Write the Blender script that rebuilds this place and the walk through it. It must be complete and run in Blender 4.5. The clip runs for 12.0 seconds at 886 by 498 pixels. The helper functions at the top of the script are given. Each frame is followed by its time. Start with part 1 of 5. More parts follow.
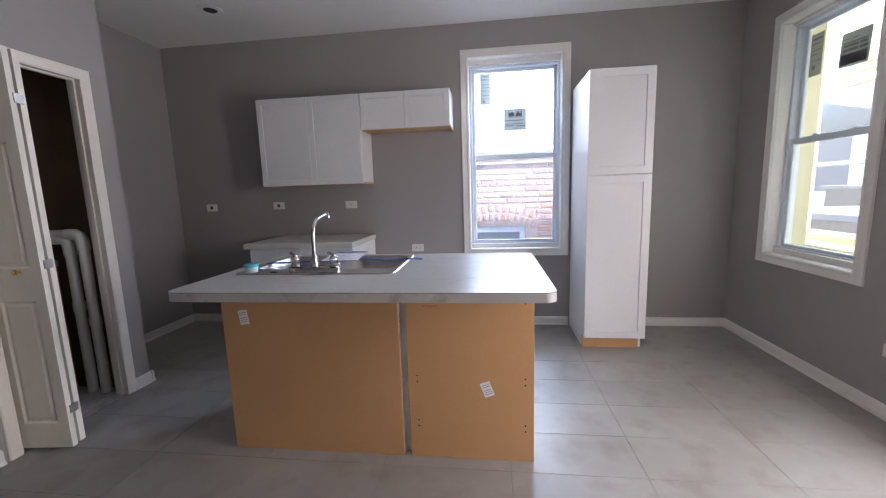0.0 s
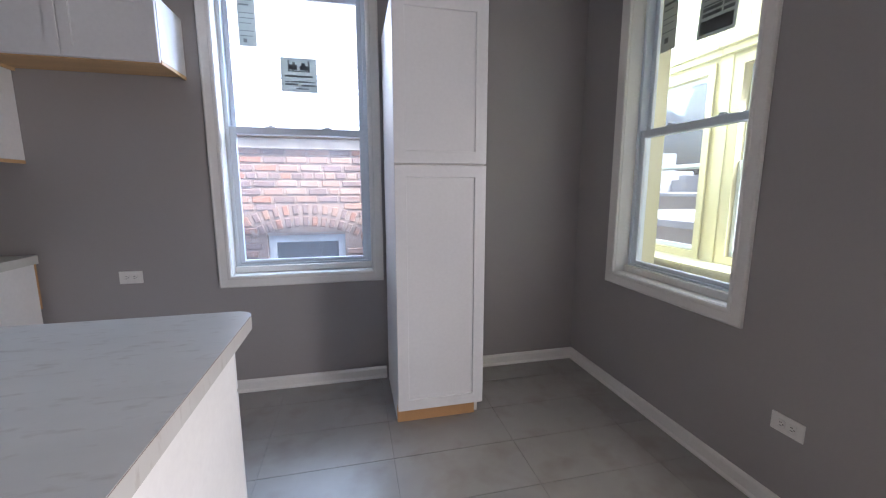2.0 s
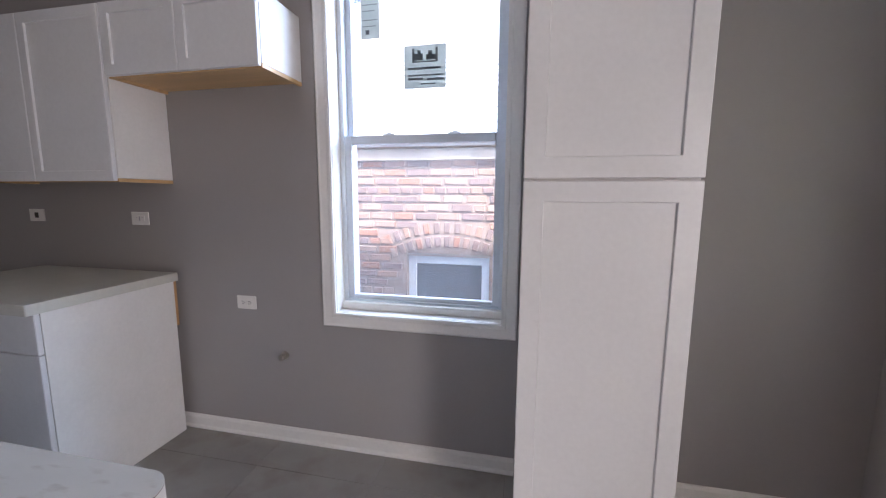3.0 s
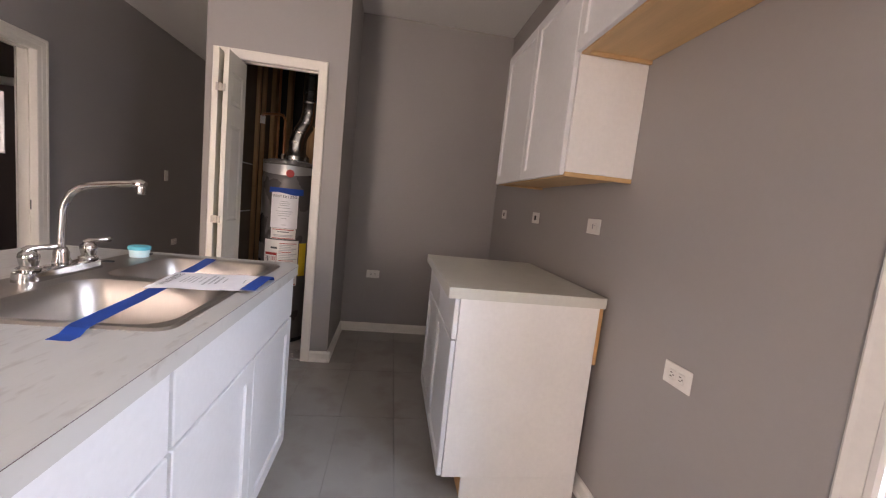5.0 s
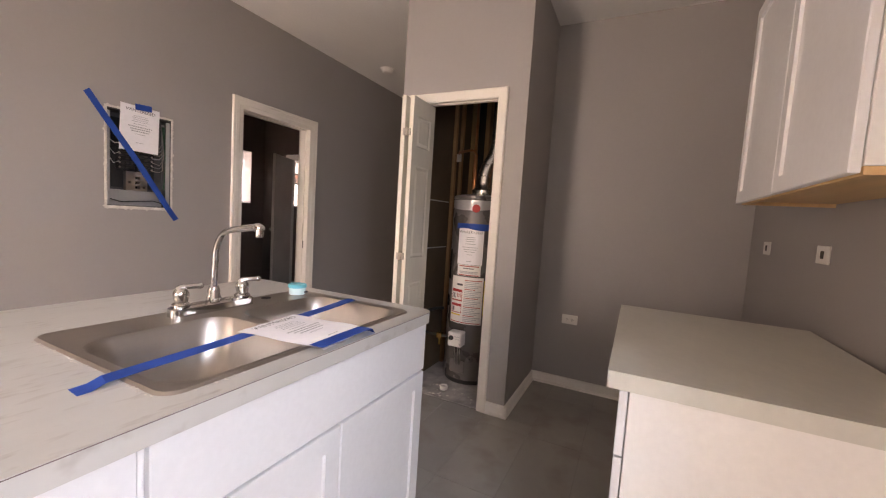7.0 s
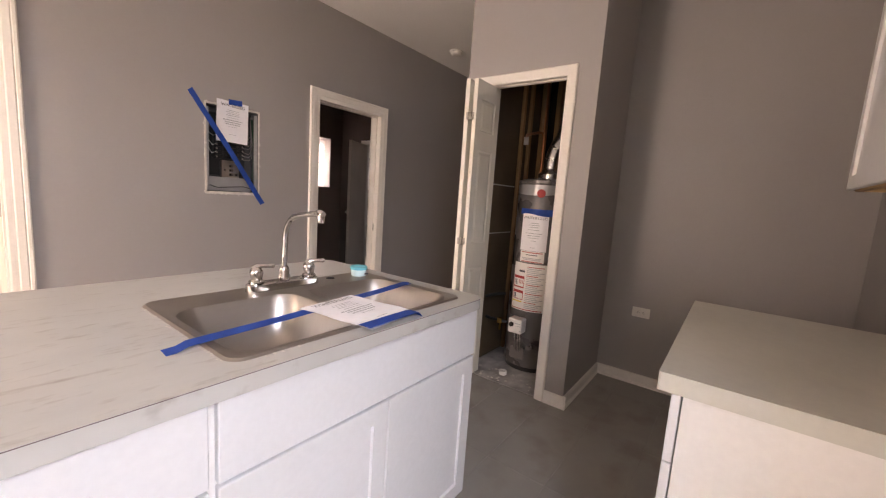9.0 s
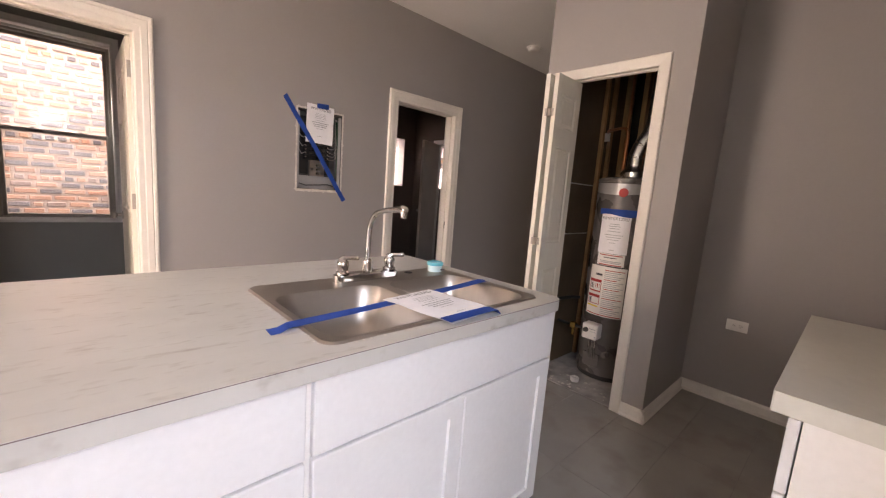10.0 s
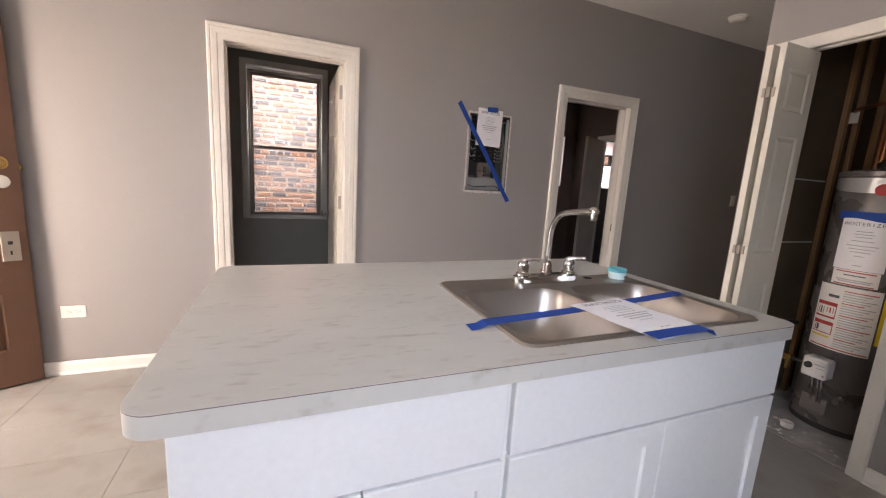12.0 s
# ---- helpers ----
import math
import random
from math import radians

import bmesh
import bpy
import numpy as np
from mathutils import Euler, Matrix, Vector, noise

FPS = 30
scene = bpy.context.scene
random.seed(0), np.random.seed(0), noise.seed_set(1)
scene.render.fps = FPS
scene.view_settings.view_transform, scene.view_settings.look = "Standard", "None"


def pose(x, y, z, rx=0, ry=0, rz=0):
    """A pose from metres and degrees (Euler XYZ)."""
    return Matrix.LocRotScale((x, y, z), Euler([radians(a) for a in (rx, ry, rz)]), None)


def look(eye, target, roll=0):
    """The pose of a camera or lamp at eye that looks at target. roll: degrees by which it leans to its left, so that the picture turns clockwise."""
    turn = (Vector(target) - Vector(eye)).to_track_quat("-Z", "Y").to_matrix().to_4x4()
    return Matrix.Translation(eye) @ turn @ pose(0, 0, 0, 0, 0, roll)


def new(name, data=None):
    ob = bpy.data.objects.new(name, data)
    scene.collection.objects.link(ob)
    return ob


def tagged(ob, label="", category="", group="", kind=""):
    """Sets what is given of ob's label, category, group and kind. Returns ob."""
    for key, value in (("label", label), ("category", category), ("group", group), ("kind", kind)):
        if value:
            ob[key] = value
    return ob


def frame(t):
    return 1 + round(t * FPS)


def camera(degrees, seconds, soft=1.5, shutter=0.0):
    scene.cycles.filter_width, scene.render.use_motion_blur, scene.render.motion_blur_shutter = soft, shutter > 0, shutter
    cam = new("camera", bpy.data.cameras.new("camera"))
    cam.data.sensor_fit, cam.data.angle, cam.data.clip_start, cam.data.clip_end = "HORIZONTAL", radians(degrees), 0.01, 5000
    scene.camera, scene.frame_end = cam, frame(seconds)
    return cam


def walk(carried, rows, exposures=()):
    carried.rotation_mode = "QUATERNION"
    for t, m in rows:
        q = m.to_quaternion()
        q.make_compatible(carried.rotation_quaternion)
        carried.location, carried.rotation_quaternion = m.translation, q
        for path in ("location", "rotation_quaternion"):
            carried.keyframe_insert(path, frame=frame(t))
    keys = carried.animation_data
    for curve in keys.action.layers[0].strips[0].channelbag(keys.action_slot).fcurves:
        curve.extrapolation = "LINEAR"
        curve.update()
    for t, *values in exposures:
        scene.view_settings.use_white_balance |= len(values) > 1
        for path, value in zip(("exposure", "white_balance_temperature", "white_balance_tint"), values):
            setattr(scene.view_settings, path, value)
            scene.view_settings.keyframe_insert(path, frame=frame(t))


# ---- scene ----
cam = camera(97.6, 12.0, soft=1.2)

PATH = [
    (0, (0.965, 0.647, 1.293), (0.721, 2.611, 1.006), -1.8),
    (0.5, (0.983, 0.934, 1.283), (1.029, 2.906, 0.954), -2.0),
    (1, (1.162, 1.231, 1.302), (1.524, 3.17, 0.973), -1.8),
    (1.5, (1.342, 1.514, 1.282), (1.869, 3.416, 0.958), -0.8),
    (2, (1.501, 1.848, 1.267), (1.948, 3.773, 0.96), 0.0),
    (2.5, (1.693, 2.209, 1.26), (1.72, 4.193, 1.009), 0.4),
    (3, (1.714, 2.597, 1.338), (1.296, 4.534, 1.068), 0.3),
    (4.8, (1.393, 3.349, 1.241), (-0.523, 3.892, 1.052), 5.5),
    (5, (1.33, 3.411, 1.228), (-0.638, 3.689, 1.009), 6.0),
    (5.5, (1.252, 3.478, 1.23), (-0.721, 3.282, 0.967), 5.7),
    (6, (1.093, 3.527, 1.216), (-0.817, 2.99, 0.967), 4.2),
    (6.5, (0.93, 3.589, 1.223), (-0.916, 2.838, 1.051), 3.6),
    (6.7, (0.883, 3.639, 1.24), (-0.935, 2.82, 1.086), 3.6),
    (8.3, (0.872, 3.758, 1.285), (-0.824, 2.727, 1.057), 3.1),
    (8.5, (0.864, 3.76, 1.281), (-0.803, 2.682, 1.041), 3.4),
    (9, (0.85, 3.759, 1.281), (-0.739, 2.574, 1.015), 3.9),
    (9.5, (0.862, 3.741, 1.27), (-0.619, 2.427, 0.987), 4.3),
    (10, (0.88, 3.727, 1.268), (-0.483, 2.293, 0.977), 4.3),
    (10.5, (0.896, 3.716, 1.27), (-0.346, 2.176, 0.977), 4.1),
    (11, (0.921, 3.699, 1.267), (-0.181, 2.057, 0.967), 3.8),
    (11.5, (0.947, 3.674, 1.262), (0.015, 1.933, 0.945), 3.6),
    (12, (0.98, 3.649, 1.263), (0.241, 1.822, 0.923), 3.4),
]

walk(cam, [(t, look(eye, target, roll)) for t, eye, target, roll in PATH],
     exposures=[(0, 2.36, 5480, 17), (0.5, 2.52, 5650, 18), (1, 2.38, 5600, 17), (2, 1.92, 5400, 16), (3.2, 2.13, 5650, 19), (4.8, 2.60, 6450, 23), (5.5, 2.98, 6950, 25), (9.5, 2.94, 7250, 26), (12, 2.64, 6600, 20)])

# ---- world and light ----
SUN_ELEVATION, SUN_TURN = radians(56), radians(150)      # turn: clockwise from +y
world = bpy.data.worlds.new("world")
scene.world = world
world.use_nodes = True
wn = world.node_tree.nodes
sky = wn.new("ShaderNodeTexSky")
sky.sky_type, sky.sun_disc = "NISHITA", False
sky.sun_elevation, sky.sun_rotation = SUN_ELEVATION, SUN_TURN
sky.air_density, sky.dust_density, sky.ozone_density = 1.0, 9.0, 0.4
wn["Background"].inputs[1].default_value = 0.072
world.node_tree.links.new(sky.outputs[0], wn["Background"].inputs[0])
sun = new("sun", bpy.data.lights.new("sun", "SUN"))
sun.data.energy, sun.data.angle, sun.data.color = 2.6, radians(2), (1.0, 0.96, 0.90)
to_sun = Vector((math.sin(SUN_TURN) * math.cos(SUN_ELEVATION), math.cos(SUN_TURN) * math.cos(SUN_ELEVATION), math.sin(SUN_ELEVATION)))
sun.matrix_world = look(to_sun * 30, (0, 0, 0))
# daylight that comes in through the open back door
door_light = new("door_daylight", bpy.data.lights.new("door_daylight", "AREA"))
door_light.data.shape, door_light.data.size, door_light.data.size_y = "RECTANGLE", 0.8, 1.9
door_light.data.energy, door_light.data.color = 12, (1.0, 0.86, 0.72)
door_light.matrix_world = look((3.22, 1.74, 1.05), (0.4, 2.0, 0.6))

# daylight through the two porch windows beside the back door
for y, z, wide, high, power in ((3.81, 1.84, 0.62, 0.5, 3.5), (1.81, 1.45, 0.68, 1.3, 4)):
    porch_light = new("porch_daylight", bpy.data.lights.new("porch_daylight", "AREA"))
    porch_light.data.shape, porch_light.data.size, porch_light.data.size_y = "RECTANGLE", wide, high
    porch_light.data.energy, porch_light.data.color = power, (1.0, 0.93, 0.85)
    porch_light.matrix_world = look((4.31, y, z), (2.6, y - 0.2, z - 1.3))
# added lamp over the gap between the houses; stands in for north-window skylight
gap_light = new("gap_fill_lamp", bpy.data.lights.new("gap_fill_lamp", "AREA"))
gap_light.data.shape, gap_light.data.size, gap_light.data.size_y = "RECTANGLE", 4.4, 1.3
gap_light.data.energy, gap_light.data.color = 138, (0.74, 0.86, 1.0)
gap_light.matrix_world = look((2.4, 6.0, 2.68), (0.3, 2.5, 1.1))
# second added lamp, in skylight's place over the gap on the south side
south_gap = new("gap_fill_lamp", bpy.data.lights.new("gap_fill_lamp", "AREA"))
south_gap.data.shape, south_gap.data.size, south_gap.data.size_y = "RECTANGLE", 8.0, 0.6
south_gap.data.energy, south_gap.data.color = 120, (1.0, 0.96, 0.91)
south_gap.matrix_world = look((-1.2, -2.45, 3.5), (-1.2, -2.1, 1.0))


# ---- materials ----
def rgb(c, k=1.0):
    return (min(c[0] * k, 1), min(c[1] * k, 1), min(c[2] * k, 1), 1)


def material(name, color, rough=0.5, metal=0.0, var=0.08, scale=3.0, fine=0.05, fine_scale=60.0, bump=0.0, bump_scale=150.0,
             stretch=(1, 1, 1), slant=0.0, each=0.0, rough_var=0.06, second=None, second_at=(0.55, 0.75), spec=0.5):
    """A painted, mineral or metal surface: cloudy tone, fine grain, relief, and a tone for each object."""
    m = bpy.data.materials.new(name)
    m.use_nodes = True
    n, l = m.node_tree.nodes, m.node_tree.links
    b = n["Principled BSDF"]
    geo, mp = n.new("ShaderNodeNewGeometry"), n.new("ShaderNodeMapping")
    mp.inputs["Scale"].default_value, mp.inputs["Rotation"].default_value = stretch, (0, 0, slant)
    l.new(geo.outputs["Position"], mp.inputs["Vector"])
    big, small = n.new("ShaderNodeTexNoise"), n.new("ShaderNodeTexNoise")
    big.inputs["Scale"].default_value, big.inputs["Detail"].default_value = scale, 5
    small.inputs["Scale"].default_value, small.inputs["Detail"].default_value = fine_scale, 3
    for x in (big, small):
        l.new(mp.outputs[0], x.inputs["Vector"])
    ramp = n.new("ShaderNodeValToRGB")
    ramp.color_ramp.elements[0].position, ramp.color_ramp.elements[1].position = 0.3, 0.7
    ramp.color_ramp.elements[0].color, ramp.color_ramp.elements[1].color = rgb(color, 1 - var), rgb(color, 1 + var)
    l.new(big.outputs["Fac"], ramp.inputs[0])
    col = ramp.outputs[0]
    if second:
        r2, mx2 = n.new("ShaderNodeValToRGB"), n.new("ShaderNodeMix")
        r2.color_ramp.elements[0].position, r2.color_ramp.elements[1].position = second_at
        mx2.data_type = "RGBA"
        l.new(small.outputs["Fac"], r2.inputs[0])
        l.new(r2.outputs[0], mx2.inputs["Factor"])
        l.new(col, mx2.inputs["A"])
        mx2.inputs["B"].default_value = rgb(second)
        col = mx2.outputs["Result"]
    mul = n.new("ShaderNodeMath")
    mul.operation = "MULTIPLY_ADD"
    mul.inputs[1].default_value, mul.inputs[2].default_value = 2 * fine, 1 - fine
    l.new(small.outputs["Fac"], mul.inputs[0])
    value = mul.outputs[0]
    if each:
        info, e = n.new("ShaderNodeObjectInfo"), n.new("ShaderNodeMath")
        e.operation = "MULTIPLY_ADD"
        e.inputs[1].default_value, e.inputs[2].default_value = 2 * each, 1 - each
        l.new(info.outputs["Random"], e.inputs[0])
        both = n.new("ShaderNodeMath")
        both.operation = "MULTIPLY"
        l.new(value, both.inputs[0]), l.new(e.outputs[0], both.inputs[1])
        value = both.outputs[0]
    hsv = n.new("ShaderNodeHueSaturation")
    l.new(value, hsv.inputs["Value"]), l.new(col, hsv.inputs["Color"])
    l.new(hsv.outputs[0], b.inputs["Base Color"])
    rr = n.new("ShaderNodeMath")
    rr.operation = "MULTIPLY_ADD"
    rr.inputs[1].default_value, rr.inputs[2].default_value = 2 * rough_var, rough - rough_var
    l.new(big.outputs["Fac"], rr.inputs[0]), l.new(rr.outputs[0], b.inputs["Roughness"])
    b.inputs["Metallic"].default_value = metal
    b.inputs["Specular IOR Level"].default_value = spec
    if bump:
        bn, bm_ = n.new("ShaderNodeTexNoise"), n.new("ShaderNodeBump")
        bn.inputs["Scale"].default_value, bn.inputs["Detail"].default_value = bump_scale, 3
        bm_.inputs["Strength"].default_value, bm_.inputs["Distance"].default_value = bump, 0.002
        l.new(mp.outputs[0], bn.inputs["Vector"])
        l.new(bn.outputs["Fac"], bm_.inputs["Height"]), l.new(bm_.outputs[0], b.inputs["Normal"])
    return m


def glass_material(name, tint, gloss, haze=0.05):
    m = bpy.data.materials.new(name)
    m.use_nodes = True
    n, l = m.node_tree.nodes, m.node_tree.links
    n.remove(n["Principled BSDF"])
    clear, shine, mix, fr = n.new("ShaderNodeBsdfTransparent"), n.new("ShaderNodeBsdfGlossy"), n.new("ShaderNodeMixShader"), n.new("ShaderNodeFresnel")
    clear.inputs[0].default_value = (*tint, 1)
    shine.inputs["Roughness"].default_value = gloss
    fr.inputs["IOR"].default_value = 1.5
    l.new(fr.outputs[0], mix.inputs[0]), l.new(clear.outputs[0], mix.inputs[1]), l.new(shine.outputs[0], mix.inputs[2])
    dust, film = n.new("ShaderNodeBsdfTranslucent"), n.new("ShaderNodeMixShader")     # a thin film of dust
    dust.inputs[0].default_value, film.inputs[0].default_value = (0.9, 0.9, 0.92, 1), haze
    l.new(mix.outputs[0], film.inputs[1]), l.new(dust.outputs[0], film.inputs[2])
    l.new(film.outputs[0], n["Material Output"].inputs[0])
    return m


def brick_material(name, tones):
    """Bricks: each takes its tone by the object's, or the loose piece's, random number."""
    m = material(name, (0.3, 0.3, 0.3), 0.85, fine=0.12, fine_scale=90, bump=0.5, bump_scale=120)
    n, l = m.node_tree.nodes, m.node_tree.links
    info, geo, add, wrap = n.new("ShaderNodeObjectInfo"), n.new("ShaderNodeNewGeometry"), n.new("ShaderNodeMath"), n.new("ShaderNodeMath")
    wrap.operation = "FRACT"
    l.new(info.outputs["Random"], add.inputs[0]), l.new(geo.outputs["Random Per Island"], add.inputs[1]), l.new(add.outputs[0], wrap.inputs[0])
    ramp = n.new("ShaderNodeValToRGB")
    ramp.color_ramp.interpolation = "CONSTANT"
    for i, tone in enumerate(tones):
        e = ramp.color_ramp.elements[i] if i < 2 else ramp.color_ramp.elements.new(i / len(tones))
        e.position, e.color = i / len(tones), rgb(tone)
    hsv = [x for x in n if x.bl_idname == "ShaderNodeHueSaturation"][0]
    l.new(wrap.outputs[0], ramp.inputs[0]), l.new(ramp.outputs[0], hsv.inputs["Color"])
    return m


WALL = material("grey_wall_paint", (0.345, 0.325, 0.312), 0.5, var=0.03, scale=1.2, fine=0.02, bump=0.12, bump_scale=220)
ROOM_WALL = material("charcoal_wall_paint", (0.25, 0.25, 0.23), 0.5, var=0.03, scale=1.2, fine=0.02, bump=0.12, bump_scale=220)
# west rooms' walls: a darker, browner base than the kitchen's grey
BROWN_WALL = material("dark_brown_room_wall", (0.12, 0.085, 0.07), 0.55, var=0.05, scale=1.2, fine=0.02, bump=0.12, bump_scale=220)
CEILING = material("white_ceiling_paint", (0.82, 0.81, 0.79), 0.85, var=0.03, scale=1.5, bump=0.1, bump_scale=180)
TRIM = material("white_trim_paint", (0.80, 0.78, 0.74), 0.4, var=0.03, scale=3)
CASING = material("cream_trim_paint", (0.80, 0.76, 0.69), 0.4, var=0.03, scale=2)
DOORPAINT = material("white_door_paint", (0.78, 0.74, 0.64), 0.45, var=0.06, scale=4, bump=0.1, bump_scale=90, stretch=(1, 1, 0.2))
VINYL = material("white_vinyl", (0.72, 0.775, 0.83), 0.35, var=0.03)
TILE = material("grey_floor_tile", (0.33, 0.316, 0.293), 0.38, var=0.11, scale=2.1, fine=0.10, fine_scale=5, bump=0.05, bump_scale=40, each=0.04, rough_var=0.12, second=(0.19, 0.155, 0.12), second_at=(0.50, 0.95))
MORTAR = material("tile_grout", (0.22, 0.212, 0.20), 0.9, var=0.15, scale=9)
CONCRETE = material("rough_concrete", (0.42, 0.40, 0.38), 0.9, var=0.4, scale=7, fine=0.15, fine_scale=30, bump=0.5, bump_scale=60)
CABINET = material("white_cabinet_paint", (0.735, 0.735, 0.74), 0.3, var=0.02, scale=3, bump=0.02)
MELAMINE = material("white_melamine", (0.83, 0.815, 0.79), 0.4, var=0.03, scale=4)
MDF = material("brown_board", (0.55, 0.32, 0.14), 0.6, var=0.07, scale=1.5, fine=0.06, fine_scale=120, bump=0.08, bump_scale=300)
BIRCH = material("maple_ply", (0.62, 0.40, 0.19), 0.5, var=0.12, scale=4, stretch=(0.3, 3, 3), fine=0.08)
COUNTER = material("marble_laminate", (0.50, 0.487, 0.455), 0.32, var=0.05, scale=4, fine=0.03, fine_scale=19, stretch=(0.9, 2.8, 1), slant=0.35, second=(0.27, 0.23, 0.19), second_at=(0.57, 0.92))
COUNTER2 = material("grey_laminate", (0.60, 0.595, 0.54), 0.35, var=0.05, scale=5, fine=0.05, fine_scale=40)
EDGE_LINE = material("laminate_seam", (0.13, 0.085, 0.08), 0.6)
STEEL = material("brushed_steel", (0.44, 0.405, 0.37), 0.40, 1.0, var=0.04, scale=6, stretch=(1, 6, 1), fine=0.04, fine_scale=70, rough_var=0.04)
CHROME = material("chrome", (0.58, 0.57, 0.56), 0.08, 1.0, var=0.02, rough_var=0.02)
BLACK = material("black_plastic", (0.015, 0.015, 0.015), 0.5)
# near-black colour that stands in for shade inside cavities and holes
DARK = material("cavity_shade_black", (0.012, 0.011, 0.010), 0.9)
PLATE = material("white_plastic", (0.80, 0.78, 0.74), 0.35, var=0.02)
SLOT = material("dark_slot", (0.05, 0.045, 0.04), 0.6)
PAPER = material("white_paper", (0.86, 0.85, 0.87), 0.8, var=0.02, scale=9, bump=0.15, bump_scale=12)
INK = material("grey_ink", (0.10, 0.10, 0.11), 0.8)
FAINT = material("faint_ink", (0.42, 0.42, 0.43), 0.8)
REDINK = material("red_print", (0.42, 0.035, 0.03), 0.6)
TAPE = material("blue_masking_tape", (0.006, 0.055, 0.31), 0.7, var=0.12, scale=20, bump=0.2, bump_scale=200)
TANK = material("grey_tank_enamel", (0.135, 0.125, 0.12), 0.28, 0.25, var=0.06, scale=5)
TANK_TOP = material("tank_top_band", (0.42, 0.42, 0.42), 0.35, 0.4)
COPPER = material("copper_pipe", (0.42, 0.17, 0.075), 0.35, 1.0, var=0.25, scale=9)
DUCT = material("galvanised_duct", (0.55, 0.55, 0.54), 0.25, 1.0, var=0.15, scale=18)
STUD = material("pine_stud", (0.38, 0.225, 0.105), 0.75, var=0.2, scale=5, stretch=(6, 6, 0.6), fine=0.12, bump=0.2)
RAWWALL = material("brown_drywall", (0.125, 0.085, 0.05), 0.9, var=0.2, scale=3, fine=0.1)
PVC = material("white_pvc", (0.66, 0.65, 0.62), 0.4, var=0.05)
BROWN = material("brown_door_paint", (0.105, 0.052, 0.03), 0.42, var=0.15, scale=4, stretch=(1, 1, 0.3), bump=0.15, bump_scale=60)
BRASS = material("brass", (0.70, 0.47, 0.16), 0.25, 1.0, var=0.1)
NICKEL = material("worn_nickel", (0.45, 0.41, 0.36), 0.35, 1.0, var=0.15)
YELLOW = material("yellow_porch_paint", (0.68, 0.625, 0.38), 0.6, var=0.05, scale=3, bump=0.1)
YELLOW_TAG = material("yellow_label", (0.75, 0.55, 0.03), 0.6)
TUB = material("pale_blue_tub", (0.62, 0.80, 0.83), 0.4, var=0.03)
LID = material("cyan_lid", (0.12, 0.52, 0.62), 0.4, var=0.03)
GLASS = glass_material("window_glass", (0.93, 0.96, 0.96), 0.0, 0.09)
GLASS_N = glass_material("side_window_glass", (0.93, 0.96, 0.96), 0.0, 0.085)
CLEAN_GLASS = glass_material("clean_window_glass", (0.93, 0.96, 0.96), 0.0, 0.06)
GLASSBLOCK = glass_material("glass_block", (0.85, 0.80, 0.78), 0.15, 0.8)
LABEL = material("label_paper", (0.45, 0.46, 0.44), 0.8, var=0.1, scale=20)
LABELINK = material("label_ink", (0.22, 0.22, 0.22), 0.8)
for paper, tone, share in ((LABEL, (0.45, 0.46, 0.43, 1), 0.6), (LABELINK, (0.26, 0.26, 0.26, 1), 0.65)):      # thin paper lets light through
    nodes, links = paper.node_tree.nodes, paper.node_tree.links
    through_light, half = nodes.new("ShaderNodeBsdfTranslucent"), nodes.new("ShaderNodeMixShader")
    through_light.inputs[0].default_value, half.inputs[0].default_value = tone, share
    links.new(nodes["Principled BSDF"].outputs[0], half.inputs[1]), links.new(through_light.outputs[0], half.inputs[2])
    links.new(half.outputs[0], nodes["Material Output"].inputs[0])
STONE = material("limestone", (0.45, 0.38, 0.31), 0.85, var=0.15, scale=6, bump=0.4, bump_scale=70)
WHITESIDE = material("white_shingle", (0.78, 0.77, 0.77), 0.7, var=0.06, scale=4, each=0.05, bump=0.2, bump_scale=60)
BRICK_MORTAR = material("brick_mortar", (0.34, 0.245, 0.19), 0.95, var=0.15, scale=8, bump=0.5, bump_scale=90)
SOUTH_MORTAR = material("pink_brick_mortar", (0.47, 0.36, 0.30), 0.95, var=0.15, scale=8, bump=0.5, bump_scale=90)
BRICK_N = brick_material("red_common_brick", [(0.38, 0.23, 0.165), (0.40, 0.235, 0.16), (0.30, 0.19, 0.15), (0.40, 0.27, 0.20), (0.25, 0.165, 0.135), (0.38, 0.18, 0.11), (0.27, 0.18, 0.155)])
BRICK_S = brick_material("mixed_common_brick", [(0.09, 0.08, 0.09), (0.38, 0.20, 0.13), (0.13, 0.115, 0.125), (0.42, 0.24, 0.165), (0.08, 0.07, 0.075), (0.34, 0.16, 0.10), (0.22, 0.15, 0.13)])
DARKPANE = material("dark_pane", (0.05, 0.06, 0.07), 0.1, var=0.2)
GROUND = material("ground", (0.16, 0.155, 0.14), 0.9, var=0.3, scale=0.3, fine=0.15)
ROOF = material("flat_roof", (0.58, 0.58, 0.57), 0.9, var=0.2, scale=0.6)
FARWALL = material("far_building", (0.48, 0.49, 0.51), 0.9, var=0.1, scale=0.05)
DARKBOX = material("dark_panel_steel", (0.10, 0.10, 0.10), 0.5, 0.4, var=0.2, scale=14)
CABLE = material("grey_sheet_metal", (0.42, 0.42, 0.42), 0.45, 0.4, var=0.1)
GREENWIRE = material("green_wire", (0.015, 0.07, 0.03), 0.5)
PLASTER = material("chipped_plaster", (0.62, 0.59, 0.54), 0.9, var=0.15, scale=25, bump=0.5)

# ---- tools for building ----
ORIGIN = {}


def thing(name, at, label="", category="", group="", kind=""):
    ob = new(name)
    ob.empty_display_size = 0.05
    ob.location = at
    ORIGIN[ob] = Vector(at)
    return tagged(ob, label, category, group, kind)


